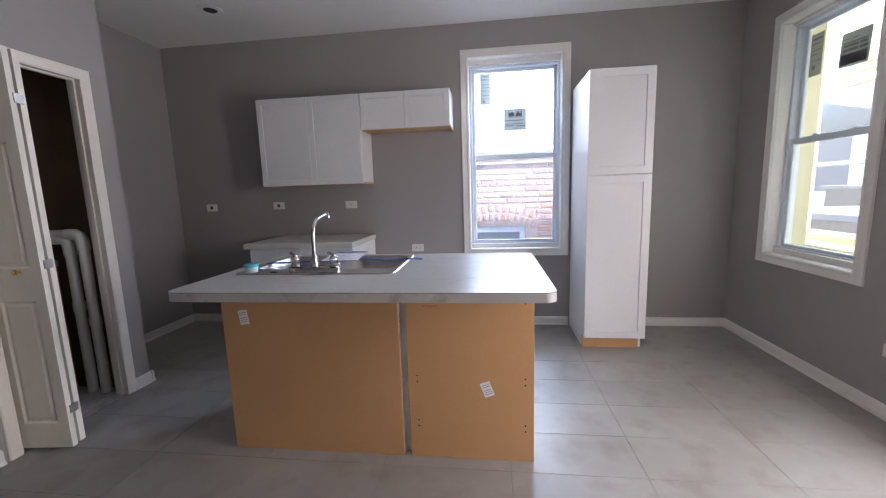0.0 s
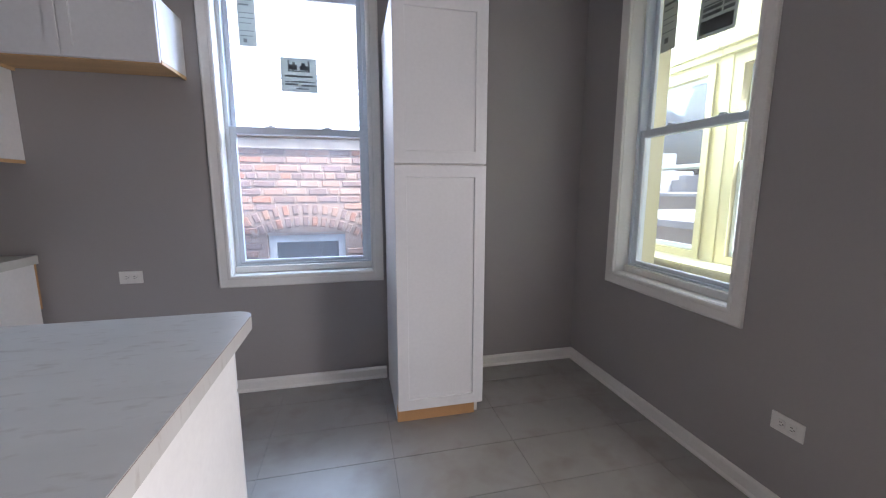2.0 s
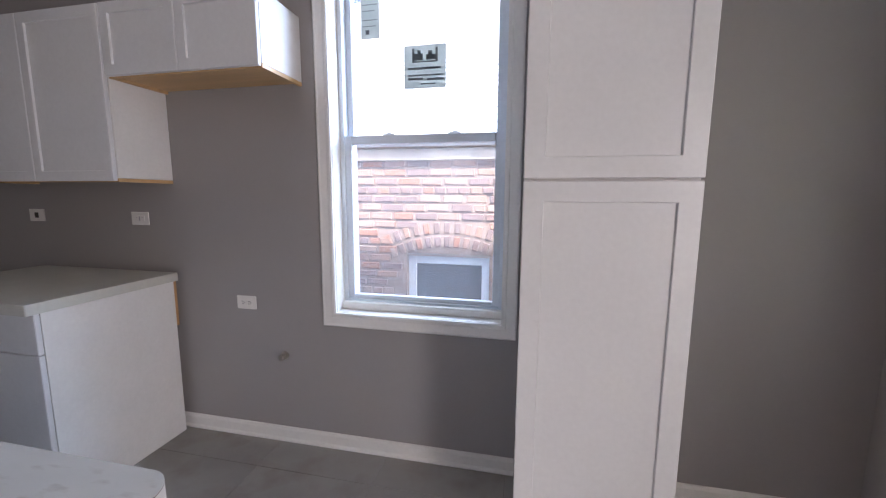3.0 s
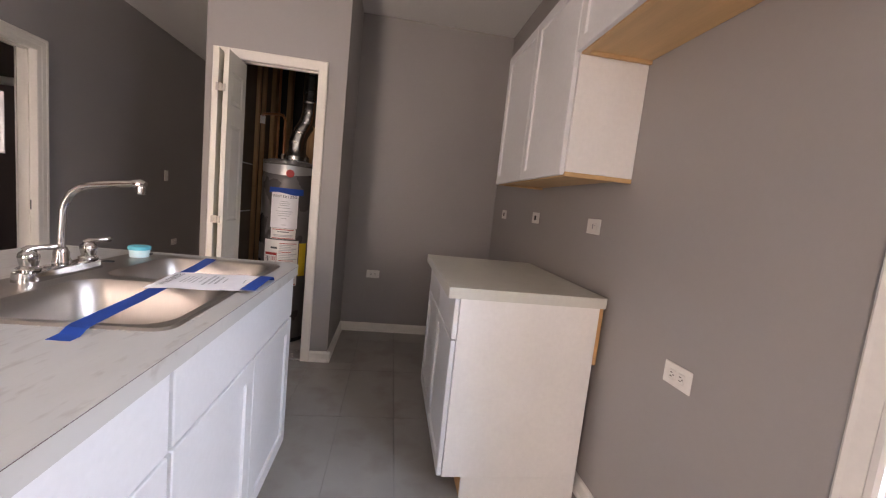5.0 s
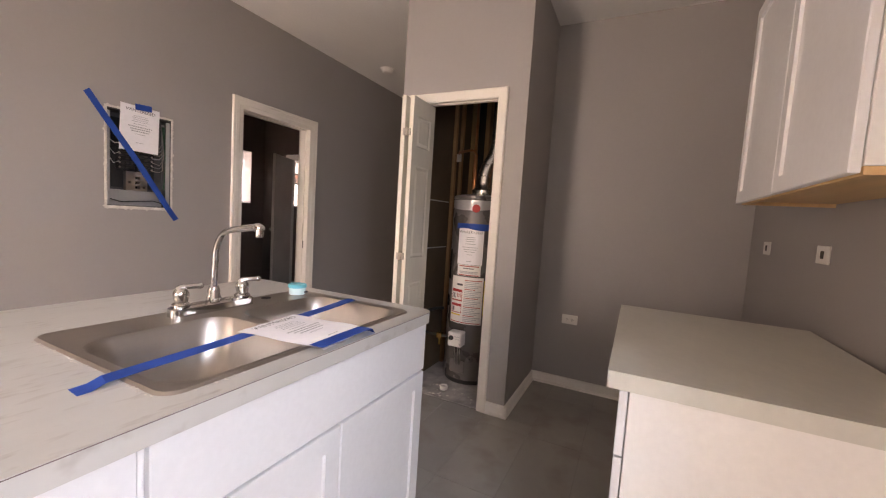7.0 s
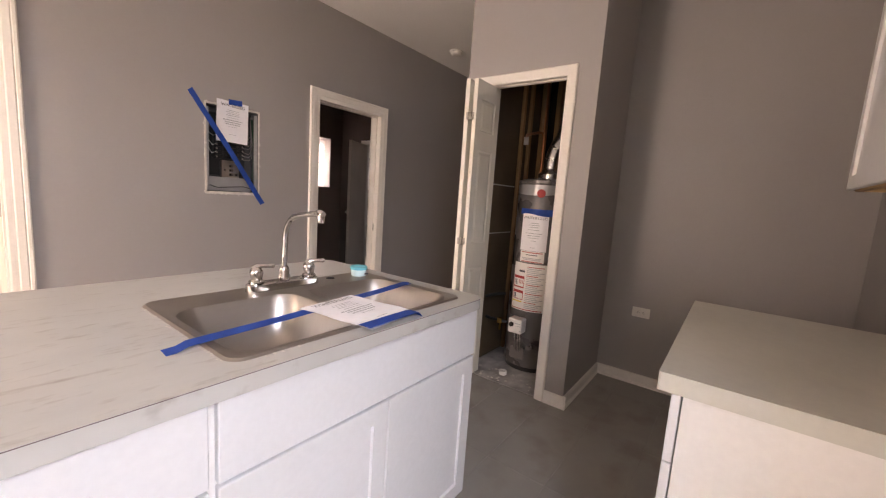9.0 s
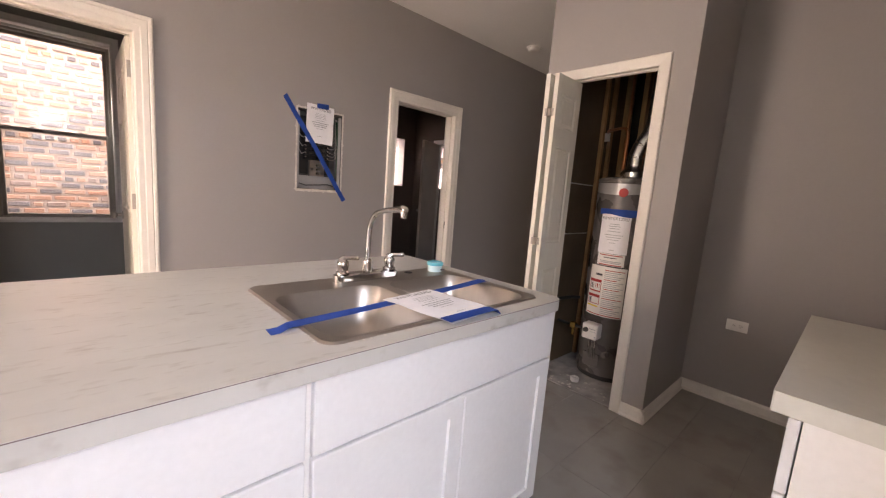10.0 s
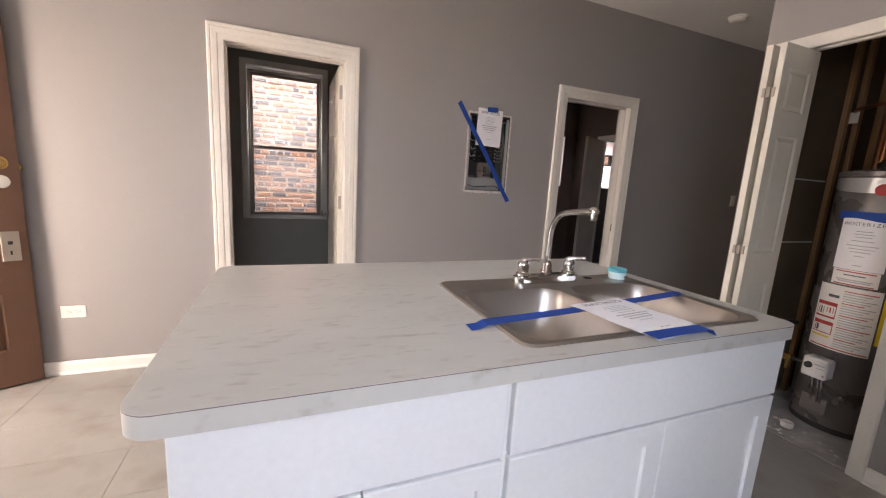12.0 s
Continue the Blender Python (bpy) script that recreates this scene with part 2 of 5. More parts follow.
def part(name, bm, mat, parent=None, label="", smooth=False, kind=""):
    """Links a bmesh, made in world coordinates, as one mesh under a thing or a part."""
    if parent:
        bmesh.ops.translate(bm, verts=bm.verts, vec=-ORIGIN[parent])
    bmesh.ops.recalc_face_normals(bm, faces=bm.faces)
    me = bpy.data.meshes.new(name)
    bm.to_mesh(me)
    bm.free()
    me.materials.append(mat)
    if smooth:
        for p in me.polygons:
            p.use_smooth = True
        me.set_sharp_from_angle(angle=radians(38))
    ob = new(name, me)
    if parent:
        ob.parent = parent
        ORIGIN[ob] = ORIGIN[parent]
    return tagged(ob, label, kind=kind)


def box(bm, a, b, bevel=0.0, m=None, seg=1):
    lo, hi = Vector((min(a[0], b[0]), min(a[1], b[1]), min(a[2], b[2]))), Vector((max(a[0], b[0]), max(a[1], b[1]), max(a[2], b[2])))
    made = bmesh.ops.create_cube(bm, size=1, matrix=Matrix.Translation((lo + hi) / 2) @ Matrix.Diagonal((*(hi - lo), 1)))
    vs = made["verts"]
    if bevel:
        es = list({e for v in vs for e in v.link_edges})
        out = bmesh.ops.bevel(bm, geom=es, offset=bevel, segments=seg, affect="EDGES", profile=0.5)
        vs = list({v for v in vs if v.is_valid} | set(out["verts"]))
    if m:
        bmesh.ops.transform(bm, matrix=m, verts=vs)
    return vs


def boxes(*rows, bevel=0.0, m=None):
    bm = bmesh.new()
    for a, b in rows:
        box(bm, a, b, bevel, m)
    return bm


def tube(bm, pts, r, seg=12, caps=True):
    """A round bar along points; r: one radius or one for each point."""
    pts = [Vector(p) for p in pts]
    rs = [r] * len(pts) if isinstance(r, (int, float)) else r
    rings, up = [], None
    for i, p in enumerate(pts):
        d = (pts[min(i + 1, len(pts) - 1)] - pts[max(i - 1, 0)]).normalized()
        if up is None:
            up = d.orthogonal().normalized()
        up = (up - d * up.dot(d)).normalized()
        side = d.cross(up)
        rings.append([bm.verts.new(p + (up * math.cos(a) + side * math.sin(a)) * rs[i]) for a in (2 * math.pi * k / seg for k in range(seg))])
    for a, b in zip(rings, rings[1:]):
        for k in range(seg):
            bm.faces.new((a[k], a[(k + 1) % seg], b[(k + 1) % seg], b[k]))
    if caps:
        bm.faces.new(rings[0][::-1]), bm.faces.new(rings[-1])
    return bm


def lathe(bm, at, profile, seg=24, axis="z"):
    """A turned form: profile of (radius, height) along an axis."""
    turn = {"z": Matrix(), "y": pose(0, 0, 0, -90), "x": pose(0, 0, 0, 0, 90), "-y": pose(0, 0, 0, 90), "-x": pose(0, 0, 0, 0, -90)}[axis].to_3x3()
    return turned(bm, Vector(at), turn, profile, seg)


def turned(bm, at, turn, profile, seg):
    rings = [[bm.verts.new(at + turn @ Vector((r * math.cos(2 * math.pi * k / seg), r * math.sin(2 * math.pi * k / seg), h))) for k in range(seg)] for r, h in ((max(r, 0.0004), h) for r, h in profile)]
    for a, b in zip(rings, rings[1:]):
        for k in range(seg):
            bm.faces.new((a[k], a[(k + 1) % seg], b[(k + 1) % seg], b[k]))
    bm.faces.new(rings[0][::-1]), bm.faces.new(rings[-1])
    return bm


def side(origin, u, d):
    """A wall's own axes: u to the right as seen from the room, d into the wall, z up."""
    u, d = Vector(u), Vector(d)
    return Matrix(((u.x, d.x, 0, origin[0]), (u.y, d.y, 0, origin[1]), (u.z, d.z, 1, origin[2]), (0, 0, 0, 1)))


def slab(u0, u1, z0, z1, th, holes=(), panels=(), m=None, groove=0.009):
    """An upright slab with openings through it, or with panels moulded into both faces."""
    bm = bmesh.new()
    us = sorted({u0, u1, *(x for h in (*holes, *panels) for x in h[:2])})
    zs = sorted({z0, z1, *(x for h in (*holes, *panels) for x in h[2:])})
    us, zs = [x for x in us if u0 <= x <= u1], [x for x in zs if z0 <= x <= z1]
    inside = lambda i, j, hs: any(h[0] < (us[i] + us[i + 1]) / 2 < h[1] and h[2] < (zs[j] + zs[j + 1]) / 2 < h[3] for h in hs)
    grid = {(i, j, k): bm.verts.new((us[i], k * th, zs[j])) for i in range(len(us)) for j in range(len(zs)) for k in (0, 1)}
    solid = {(i, j) for i in range(len(us) - 1) for j in range(len(zs) - 1) if not inside(i, j, holes)}
    moulded = []
    for i, j in solid:
        for k in (0, 1):
            f = bm.faces.new([grid[a, b, k] for a, b in ((i, j), (i + 1, j), (i + 1, j + 1), (i, j + 1))])
            if inside(i, j, panels):
                moulded.append(f)
        for di, dj, e in ((-1, 0, ((i, j), (i, j + 1))), (1, 0, ((i + 1, j), (i + 1, j + 1))), (0, -1, ((i, j), (i + 1, j))), (0, 1, ((i, j + 1), (i + 1, j + 1)))):
            if (i + di, j + dj) not in solid:
                bm.faces.new([grid[(*e[0], 0)], grid[(*e[1], 0)], grid[(*e[1], 1)], grid[(*e[0], 1)]])
    bmesh.ops.delete(bm, geom=[v for v in bm.verts if not v.link_faces], context="VERTS")
    bmesh.ops.recalc_face_normals(bm, faces=bm.faces)
    if moulded:
        bmesh.ops.inset_individual(bm, faces=moulded, thickness=0.012, depth=-groove)
        bmesh.ops.inset_individual(bm, faces=moulded, thickness=0.008, depth=0)
        bmesh.ops.inset_individual(bm, faces=moulded, thickness=0.022, depth=groove * 0.8)
    if m:
        bmesh.ops.transform(bm, matrix=m, verts=bm.verts)
    return bm


def moulding(u0, u1, z0, z1, profile, closed, m):
    """A casing swept round an opening: profile of (outwards, proud of the wall)."""
    bm = bmesh.new()
    rings = []
    for o, p in profile:
        c = [(u0 - o, z0 - (o if closed else 0)), (u0 - o, z1 + o), (u1 + o, z1 + o), (u1 + o, z0 - (o if closed else 0))]
        rings.append([bm.verts.new((u, -p, z)) for u, z in c])
    n = 4 if closed else 3
    for a, b in zip(rings, rings[1:]):
        for k in range(n):
            bm.faces.new((a[k], a[(k + 1) % 4], b[(k + 1) % 4], b[k]))
    if not closed:
        bm.faces.new([r[0] for r in rings]), bm.faces.new([r[3] for r in rings])
    bmesh.ops.transform(bm, matrix=m, verts=bm.verts)
    return bm


def ring(u0, u1, z0, z1, left, right, low, high, d0, d1, m, bevel=0.002):
    """A frame of four bars."""
    bm = bmesh.new()
    for a, b in (((u0, d0, z0), (u0 + left, d1, z1)), ((u1 - right, d0, z0), (u1, d1, z1)), ((u0 + left, d0, z0), (u1 - right, d1, z0 + low)), ((u0 + left, d0, z1 - high), (u1 - right, d1, z1))):
        box(bm, a, b, bevel, m)
    return bm


COLONIAL = [(-0.004, 0), (-0.004, 0.011), (0.003, 0.014), (0.028, 0.015), (0.034, 0.018), (0.060, 0.019), (0.066, 0.0165), (0.070, 0.020), (0.082, 0.020), (0.088, 0.014), (0.088, 0)]
FLAT = [(-0.004, 0), (-0.004, 0.014), (0.003, 0.018), (0.014, 0.018), (0.018, 0.015), (0.050, 0.017), (0.060, 0.019), (0.066, 0.015), (0.066, 0)]
NARROW = [(-0.004, 0), (-0.004, 0.012), (0.006, 0.016), (0.040, 0.018), (0.052, 0.019), (0.058, 0.014), (0.058, 0)]


def text_mesh(name, words, size, m, mat, parent, label=""):
    """Letters in the built-in font as a flat mesh, centred on m."""
    cu = bpy.data.curves.new("letters", "FONT")
    cu.body, cu.size, cu.align_x, cu.align_y = words, size, "CENTER", "CENTER"
    ob = new("letters", cu)
    me = bpy.data.meshes.new_from_object(ob.evaluated_get(bpy.context.evaluated_depsgraph_get()))
    bpy.data.objects.remove(ob)
    bm = bmesh.new()
    bm.from_mesh(me)
    bpy.data.meshes.remove(me)
    bmesh.ops.transform(bm, matrix=m, verts=bm.verts)
    return part(name, bm, mat, parent, label)


def shaker(u0, u1, z0, z1, th, m, rail=0.07, sunk=0.009):
    """A shaker door or front: a slab with a sunk flat panel. Its face looks to -d."""
    bm = bmesh.new()
    box(bm, (u0, 0, z0), (u1, th, z1), 0.0025)
    bm.normal_update()
    face = max((f for f in bm.faces if f.normal.y < -0.99), key=lambda f: f.calc_area())
    if rail:
        bmesh.ops.inset_individual(bm, faces=[face], thickness=rail, depth=0)
        bmesh.ops.inset_individual(bm, faces=[face], thickness=0.003, depth=-sunk)
    bmesh.ops.transform(bm, matrix=m, verts=bm.verts)
    return bm


# ---- the large structure ----
XE, XW, YN, YS, TOP = 3.085, -2.246, 4.36, 0.83, 2.785      # kitchen: east, alcove's west, north, south, ceiling
CLX, CLN, CLS = -1.505, 3.03, 2.13                           # closet: front, north side, south side
YO = -1.65                                                   # inner face of the far south outer wall
NORTH = side((0, YN, 0), (1, 0, 0), (0, 1, 0))
EAST = side((XE, 0, 0), (0, -1, 0), (1, 0, 0))               # u = -y
SOUTH = side((0, YS, 0), (-1, 0, 0), (0, -1, 0))             # u = -x
OUTER = side((0, YO, 0), (-1, 0, 0), (0, -1, 0))
WEST = side((XW, 0, 0), (0, 1, 0), (-1, 0, 0))
CLOSET = side((CLX, 0, 0), (0, 1, 0), (-1, 0, 0))

WIN_N = (0.772, 1.624, 0.738, 2.495)
WIN_E = (-3.93, -3.145, 0.745, 2.43)
WIN_B = (-1.432, -0.572, 0.712, 2.475)
BACK_DOOR = (-2.18, -1.30, 0, 2.06)
DOOR_A = (1.185, 1.915, 0, 2.035)
DOOR_B = (-1.345, -0.603, 0, 2.035)
BREAKERS = (0.315, 0.675, 1.21, 1.80)
BLOCK_1, BLOCK_2 = (2.50, 3.17, 1.31, 2.09), (3.90, 4.56, 1.31, 2.10)
CLOSET_GAP = (2.222, 2.859, 0, 2.058)


def wall(name, m, u0, u1, th, holes=(), z1=TOP, mat=WALL, label="grey painted plaster wall", z0=0.0):
    return tagged(part(name, slab(u0, u1, z0, z1, th, holes, m=m), mat), label, "wall", kind="structure")


wall("wall_north", NORTH, XW - 0.1, XE + 0.28, 0.28, [WIN_N])
wall("wall_east", EAST, -YN, 1.93, 0.28, [WIN_E, BACK_DOOR])
wall("wall_south", SOUTH, -XE, 5.0, 0.12, [DOOR_A, DOOR_B, BREAKERS])
wall("wall_west", WEST, CLN, YN, 0.1)
wall("wall_closet_front", CLOSET, CLS, CLN, 0.09, [CLOSET_GAP])
wall("wall_closet_north", side((0, CLN, 0), (-1, 0, 0), (0, -1, 0)), -CLX + 0.09, 2.6, 0.09)
wall("wall_hall_north", side((0, CLS, 0), (1, 0, 0), (0, 1, 0)), -5.0, CLX - 0.09, 0.09)
wall("wall_hall_end", side((-5.0, 0, 0), (0, 1, 0), (-1, 0, 0)), YS - 0.12, CLS + 0.09, 0.1)
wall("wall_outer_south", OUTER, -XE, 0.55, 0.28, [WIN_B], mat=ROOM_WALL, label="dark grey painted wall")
wall("wall_outer_south", OUTER, 0.55, 5.6, 0.28, [BLOCK_1, BLOCK_2], mat=BROWN_WALL, label="dark brown wall with glass-block windows")
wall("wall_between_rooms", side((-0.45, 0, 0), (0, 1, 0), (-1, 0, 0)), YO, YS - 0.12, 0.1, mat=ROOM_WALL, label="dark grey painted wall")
wall("wall_bath", side((-3.40, 0, 0), (0, 1, 0), (-1, 0, 0)), YO, YS - 0.12, 0.1, [(-1.12, -0.32, 0, 2.03)], mat=BROWN_WALL, label="dark brown wall")
wall("wall_bath_end", side((-5.5, 0, 0), (0, 1, 0), (-1, 0, 0)), YO, YS - 0.12, 0.1, mat=BROWN_WALL, label="dark brown wall")
# the unlit stud cavity's darkness is put into this back wall's colour
wall("wall_closet_back", side((-2.6, 0, 0), (0, 1, 0), (-1, 0, 0)), CLS + 0.09, CLN - 0.09, 0.05, mat=DARK, label="unfinished closet back, its cavity's shade put into a near-black colour")
tagged(part("wall_closet_lining", boxes(((CLX - 0.1, CLS + 0.092, 0), (-2.59, CLS + 0.104, TOP))), RAWWALL), "brown unpainted drywall lining in the closet", "wall", kind="structure")
tagged(part("wall_closet_lining", boxes(((CLX - 0.1, CLN - 0.104, 0), (-2.59, CLN - 0.092, TOP))), RAWWALL), "brown unpainted drywall lining in the closet", "wall", kind="structure")
tagged(part("ceiling", boxes(((-5.7, YO - 0.28, TOP), (XE + 0.28, YN + 0.28, TOP + 0.12))), CEILING), "flat white painted ceiling", "ceiling", kind="structure")
floor = tagged(part("floor", boxes(((-5.7, YO - 0.28, -0.15), (XE + 0.28, YN + 0.28, -0.003))), MORTAR), "grey stone-look floor tiles in a straight grid", "floor", kind="structure")
ORIGIN[floor] = Vector((0, 0, 0))
tagged(part("closet_floor", boxes(((CLX - 0.01, CLS + 0.09, -0.003), (-2.6, CLN - 0.09, 0.001))), CONCRETE), "bare stained concrete floor of the closet", "floor", kind="structure")

BASE = 0.078


def baseboard(m, u0, u1):
    """A white skirting with an eased top and a shoe at the floor."""
    bm = bmesh.new()
    prof = [(0, 0), (-0.022, 0), (-0.022, 0.008), (-0.013, 0.018), (-0.013, BASE - 0.016), (-0.008, BASE - 0.004), (-0.002, BASE), (0, BASE)]
    a, b = ([bm.verts.new((u, d, z)) for d, z in prof] for u in (u0, u1))
    for k in range(len(prof)):
        bm.faces.new((a[k], a[(k + 1) % len(prof)], b[(k + 1) % len(prof)], b[k]))
    bm.faces.new(a), bm.faces.new(b[::-1])
    bmesh.ops.transform(bm, matrix=m, verts=bm.verts)
    tagged(part("baseboard", bm, TRIM), "white painted wooden baseboard", "baseboard", kind="structure")


baseboard(NORTH, XW, 1.69)
baseboard(NORTH, 2.16, XE)
baseboard(EAST, -YN, -2.27)
baseboard(EAST, -1.21, -YS)
baseboard(SOUTH, -XE, -1.435)
baseboard(SOUTH, -0.525, 1.095)
baseboard(SOUTH, 2.005, 5.0)
baseboard(WEST, CLN, YN)
baseboard(CLOSET, 2.907, CLN + 0.022)
baseboard(CLOSET, CLS - 0.022, 2.158)
baseboard(side((0, CLN, 0), (-1, 0, 0), (0, -1, 0)), -CLX - 0.022, -XW)
baseboard(side((0, CLS, 0), (1, 0, 0), (0, 1, 0)), -5.0, CLX + 0.022)


def doorway(name, m, rect, th, profile, label, both=True, mat=CASING):
    """Casing on both faces and a lined opening with stops."""
    u0, u1, z0, z1 = rect
    d = thing(name, m @ Vector(((u0 + u1) / 2, 0, 0)), label, "door frame", kind="structure")
    part("casing", moulding(u0 + 0.012, u1 - 0.012, 0, z1 - 0.012, profile, False, m), mat, d)
    if both:
        part("casing", moulding(u0 + 0.012, u1 - 0.012, 0, z1 - 0.012, profile, False, m @ Matrix.Translation((0, th, 0)) @ Matrix.Diagonal((1, -1, 1, 1))), mat, d)
    part("jamb", boxes(((u0, 0.001, 0), (u0 + 0.012, th - 0.001, z1)), ((u1 - 0.012, 0.001, 0), (u1, th - 0.001, z1)), ((u0 + 0.012, 0.001, z1 - 0.012), (u1 - 0.012, th - 0.001, z1)), m=m), mat, d)
    part("door_stop", boxes(((u0 + 0.012, th * 0.35, 0), (u0 + 0.022, th * 0.62, z1 - 0.012)), ((u1 - 0.022, th * 0.35, 0), (u1 - 0.012, th * 0.62, z1 - 0.012)), ((u0 + 0.022, th * 0.35, z1 - 0.022), (u1 - 0.022, th * 0.62, z1 - 0.012)), m=m), mat, d)
    return d


door_a = doorway("door_1", SOUTH, DOOR_A, 0.12, COLONIAL, "cream painted casing of a doorway to a dark room")
part("strike_plate", boxes(((1.902, 0.035, 0.89), (1.9, 0.065, 0.96)), m=SOUTH), BLACK, door_a, "dark metal strike plate")
doorway("door_2", SOUTH, DOOR_B, 0.12, COLONIAL, "cream painted casing of an open doorway")
doorway("door_3", CLOSET, CLOSET_GAP, 0.09, NARROW, "white painted casing of the utility closet", both=False)
doorway("door_4", EAST, BACK_DOOR, 0.28, COLONIAL, "white painted casing of the open back door", both=False)
doorway("door_5", side((-3.40, 0, 0), (0, 1, 0), (-1, 0, 0)), (-1.12, -0.32, 0, 2.03), 0.1, NARROW, "white casing of the inner bathroom doorway")


def sheet(u0, u1, z0, z1, d, m):
    """One sheet of glass."""
    bm = bmesh.new()
    bm.faces.new([bm.verts.new(m @ Vector((u, d, z))) for u, z in ((u0, z0), (u1, z0), (u1, z1), (u0, z1))])
    return bm


def sash(name, win, m, u0, u1, z0, z1, bars, d0, d1, mat, glass):
    l, r, low, high = bars
    s = part(name, ring(u0, u1, z0, z1, l, r, low, high, d0, d1, m, 0.003), mat, win)
    dm = (d0 + d1) / 2
    part("pane", sheet(u0 + l - 0.004, u1 - r + 0.004, z0 + low - 0.004, z1 - high + 0.004, dm, m), glass, s, "clear glass")
    return s


def window(name, m, rect, rail, label, mat=VINYL, trim=TRIM, head=0.05, profile=FLAT, outer=VINYL, glass=GLASS, sill=0.04, stool=False):
    """A double-hung window: casing, lined reveal, outer frame, upper and lower sash with panes and two locks."""
    u0, u1, z0, z1 = rect
    w = thing(name, m @ Vector(((u0 + u1) / 2, 0, z0)), label, "window", kind="structure")
    part("casing", moulding(u0 + 0.006, u1 - 0.006, z0 + 0.006, z1 - 0.006, profile, not stool, m), trim, w)
    if stool:
        part("stool", boxes(((u0 - 0.06, -0.022, z0 - 0.022), (u1 + 0.06, 0.0, z0 + 0.006)), bevel=0.003, m=m), trim, w)
    part("jamb_liner", ring(u0, u1, z0, z1, 0.012, 0.012, 0.012, 0.012, 0.001, 0.17, m, 0), trim, w)
    part("outer_reveal", ring(u0, u1, z0, z1, 0.012, 0.012, 0.012, 0.012, 0.1705, 0.279, m, 0), outer, w)
    part("head_board", boxes(((u0 + 0.012, 0.065, z1 - 0.012 - head), (u1 - 0.012, 0.20, z1 - 0.012)), bevel=0.002, m=m), trim, w)
    part("window_sill", boxes(((u0 + 0.012, 0.060, z0 + 0.012), (u1 - 0.012, 0.20, z0 + 0.012 + sill)), bevel=0.003, m=m), trim, w)
    a, b, lo, hi = u0 + 0.012, u1 - 0.012, z0 + 0.012 + sill, z1 - 0.012 - head
    part("window_frame", ring(a, b, lo, hi, 0.022, 0.022, 0.012, 0.022, 0.085, 0.17, m), mat, w)
    sash("upper_sash", w, m, a + 0.022, b - 0.022, rail - 0.035, hi - 0.022, (0.03, 0.03, 0.035, 0.03), 0.132, 0.158, mat, glass)
    low = sash("lower_sash", w, m, a + 0.018, b - 0.018, lo + 0.012, rail + 0.005, (0.034, 0.034, 0.022, 0.042), 0.098, 0.128, mat, glass)
    for k in (0.3, 0.7):
        u = a + (b - a) * k
        part("sash_lock", boxes(((u - 0.03, 0.106, rail + 0.005), (u + 0.03, 0.126, rail + 0.013)), ((u - 0.012, 0.1, rail + 0.013), (u + 0.012, 0.124, rail + 0.02)), bevel=0.002, m=m), mat, low)
    return w


def sticker(win, m, u0, u1, z0, z1, d, bars, turn=0):
    """A paper label on the glass; its print is plain bars and shapes."""
    mm = m @ Matrix.Translation(((u0 + u1) / 2, d, (z0 + z1) / 2)) @ pose(0, 0, 0, 0, turn, 0)
    w, h = (u1 - u0) / 2, (z1 - z0) / 2
    s = part("sticker", boxes(((-w, -0.001, -h), (w, 0.0002, h)), m=mm), LABEL, win, "grey printed window label")
    bm = bmesh.new()
    for x0, x1, y0, y1 in bars:
        box(bm, (x0 * w, -0.0022, y0 * h), (x1 * w, -0.0012, y1 * h), 0, mm)
    part("print", bm, LABELINK, s)


window_n = window("window_1", NORTH, WIN_N, 1.630, "white double-hung vinyl window facing a brick house", head=0.045, glass=GLASS_N)
sticker(window_n, NORTH, 1.105, 1.315, 1.855, 2.055, 0.14, [(-0.6, 0.6, 0.2, 0.26), (-0.6, -0.5, 0.2, 0.85), (0.5, 0.6, 0.2, 0.85), (-0.5, -0.1, 0.3, 0.6), (0.05, 0.5, 0.3, 0.55), (-0.35, -0.2, 0.6, 0.75), (0.15, 0.35, 0.55, 0.72), (-0.8, 0.75, -0.12, -0.02), (-0.8, 0.9, -0.42, -0.36), (-0.8, -0.1, -0.6, -0.5), (0.1, 0.9, -0.64, -0.54), (-0.2, 0.5, -0.82, -0.76)])
sticker(window_n, NORTH, 0.885, 0.982, 2.10, 2.38, 0.14, [(-0.7, 0.7, 0.8, 0.84), (-0.8, 0.3, 0.6, 0.66), (-0.8, 0.8, 0.3, 0.33), (-0.8, 0.8, 0.1, 0.13), (-0.8, 0.5, -0.1, -0.07), (-0.8, 0.8, -0.4, -0.37), (-0.8, 0.6, -0.6, -0.57), (-0.5, -0.1, -0.85, -0.7)])
window_e = window("window_2", EAST, WIN_E, 1.60, "white double-hung window onto the yellow porch", head=0.02, outer=YELLOW)
sticker(window_e, EAST, -3.60, -3.39, 2.0, 2.21, 0.14, [(-0.8, 0.8, 0.35, 0.42), (-0.8, 0.2, 0.15, 0.3), (0.3, 0.8, 0.15, 0.3), (-0.8, 0.2, -0.1, 0.05), (0.3, 0.85, -0.1, 0.05), (-0.85, 0.85, -0.85, -0.25), (-0.8, 0.1, 0.6, 0.64)], 3)
sticker(window_e, EAST, -3.845, -3.74, 2.02, 2.30, 0.14, [(-0.8, 0.8, 0.7, 0.78), (-0.8, 0.4, 0.5, 0.54), (-0.8, 0.8, 0.2, 0.23), (-0.8, 0.6, 0.0, 0.03), (-0.8, 0.8, -0.3, -0.27), (-0.5, 0, -0.7, -0.5)])
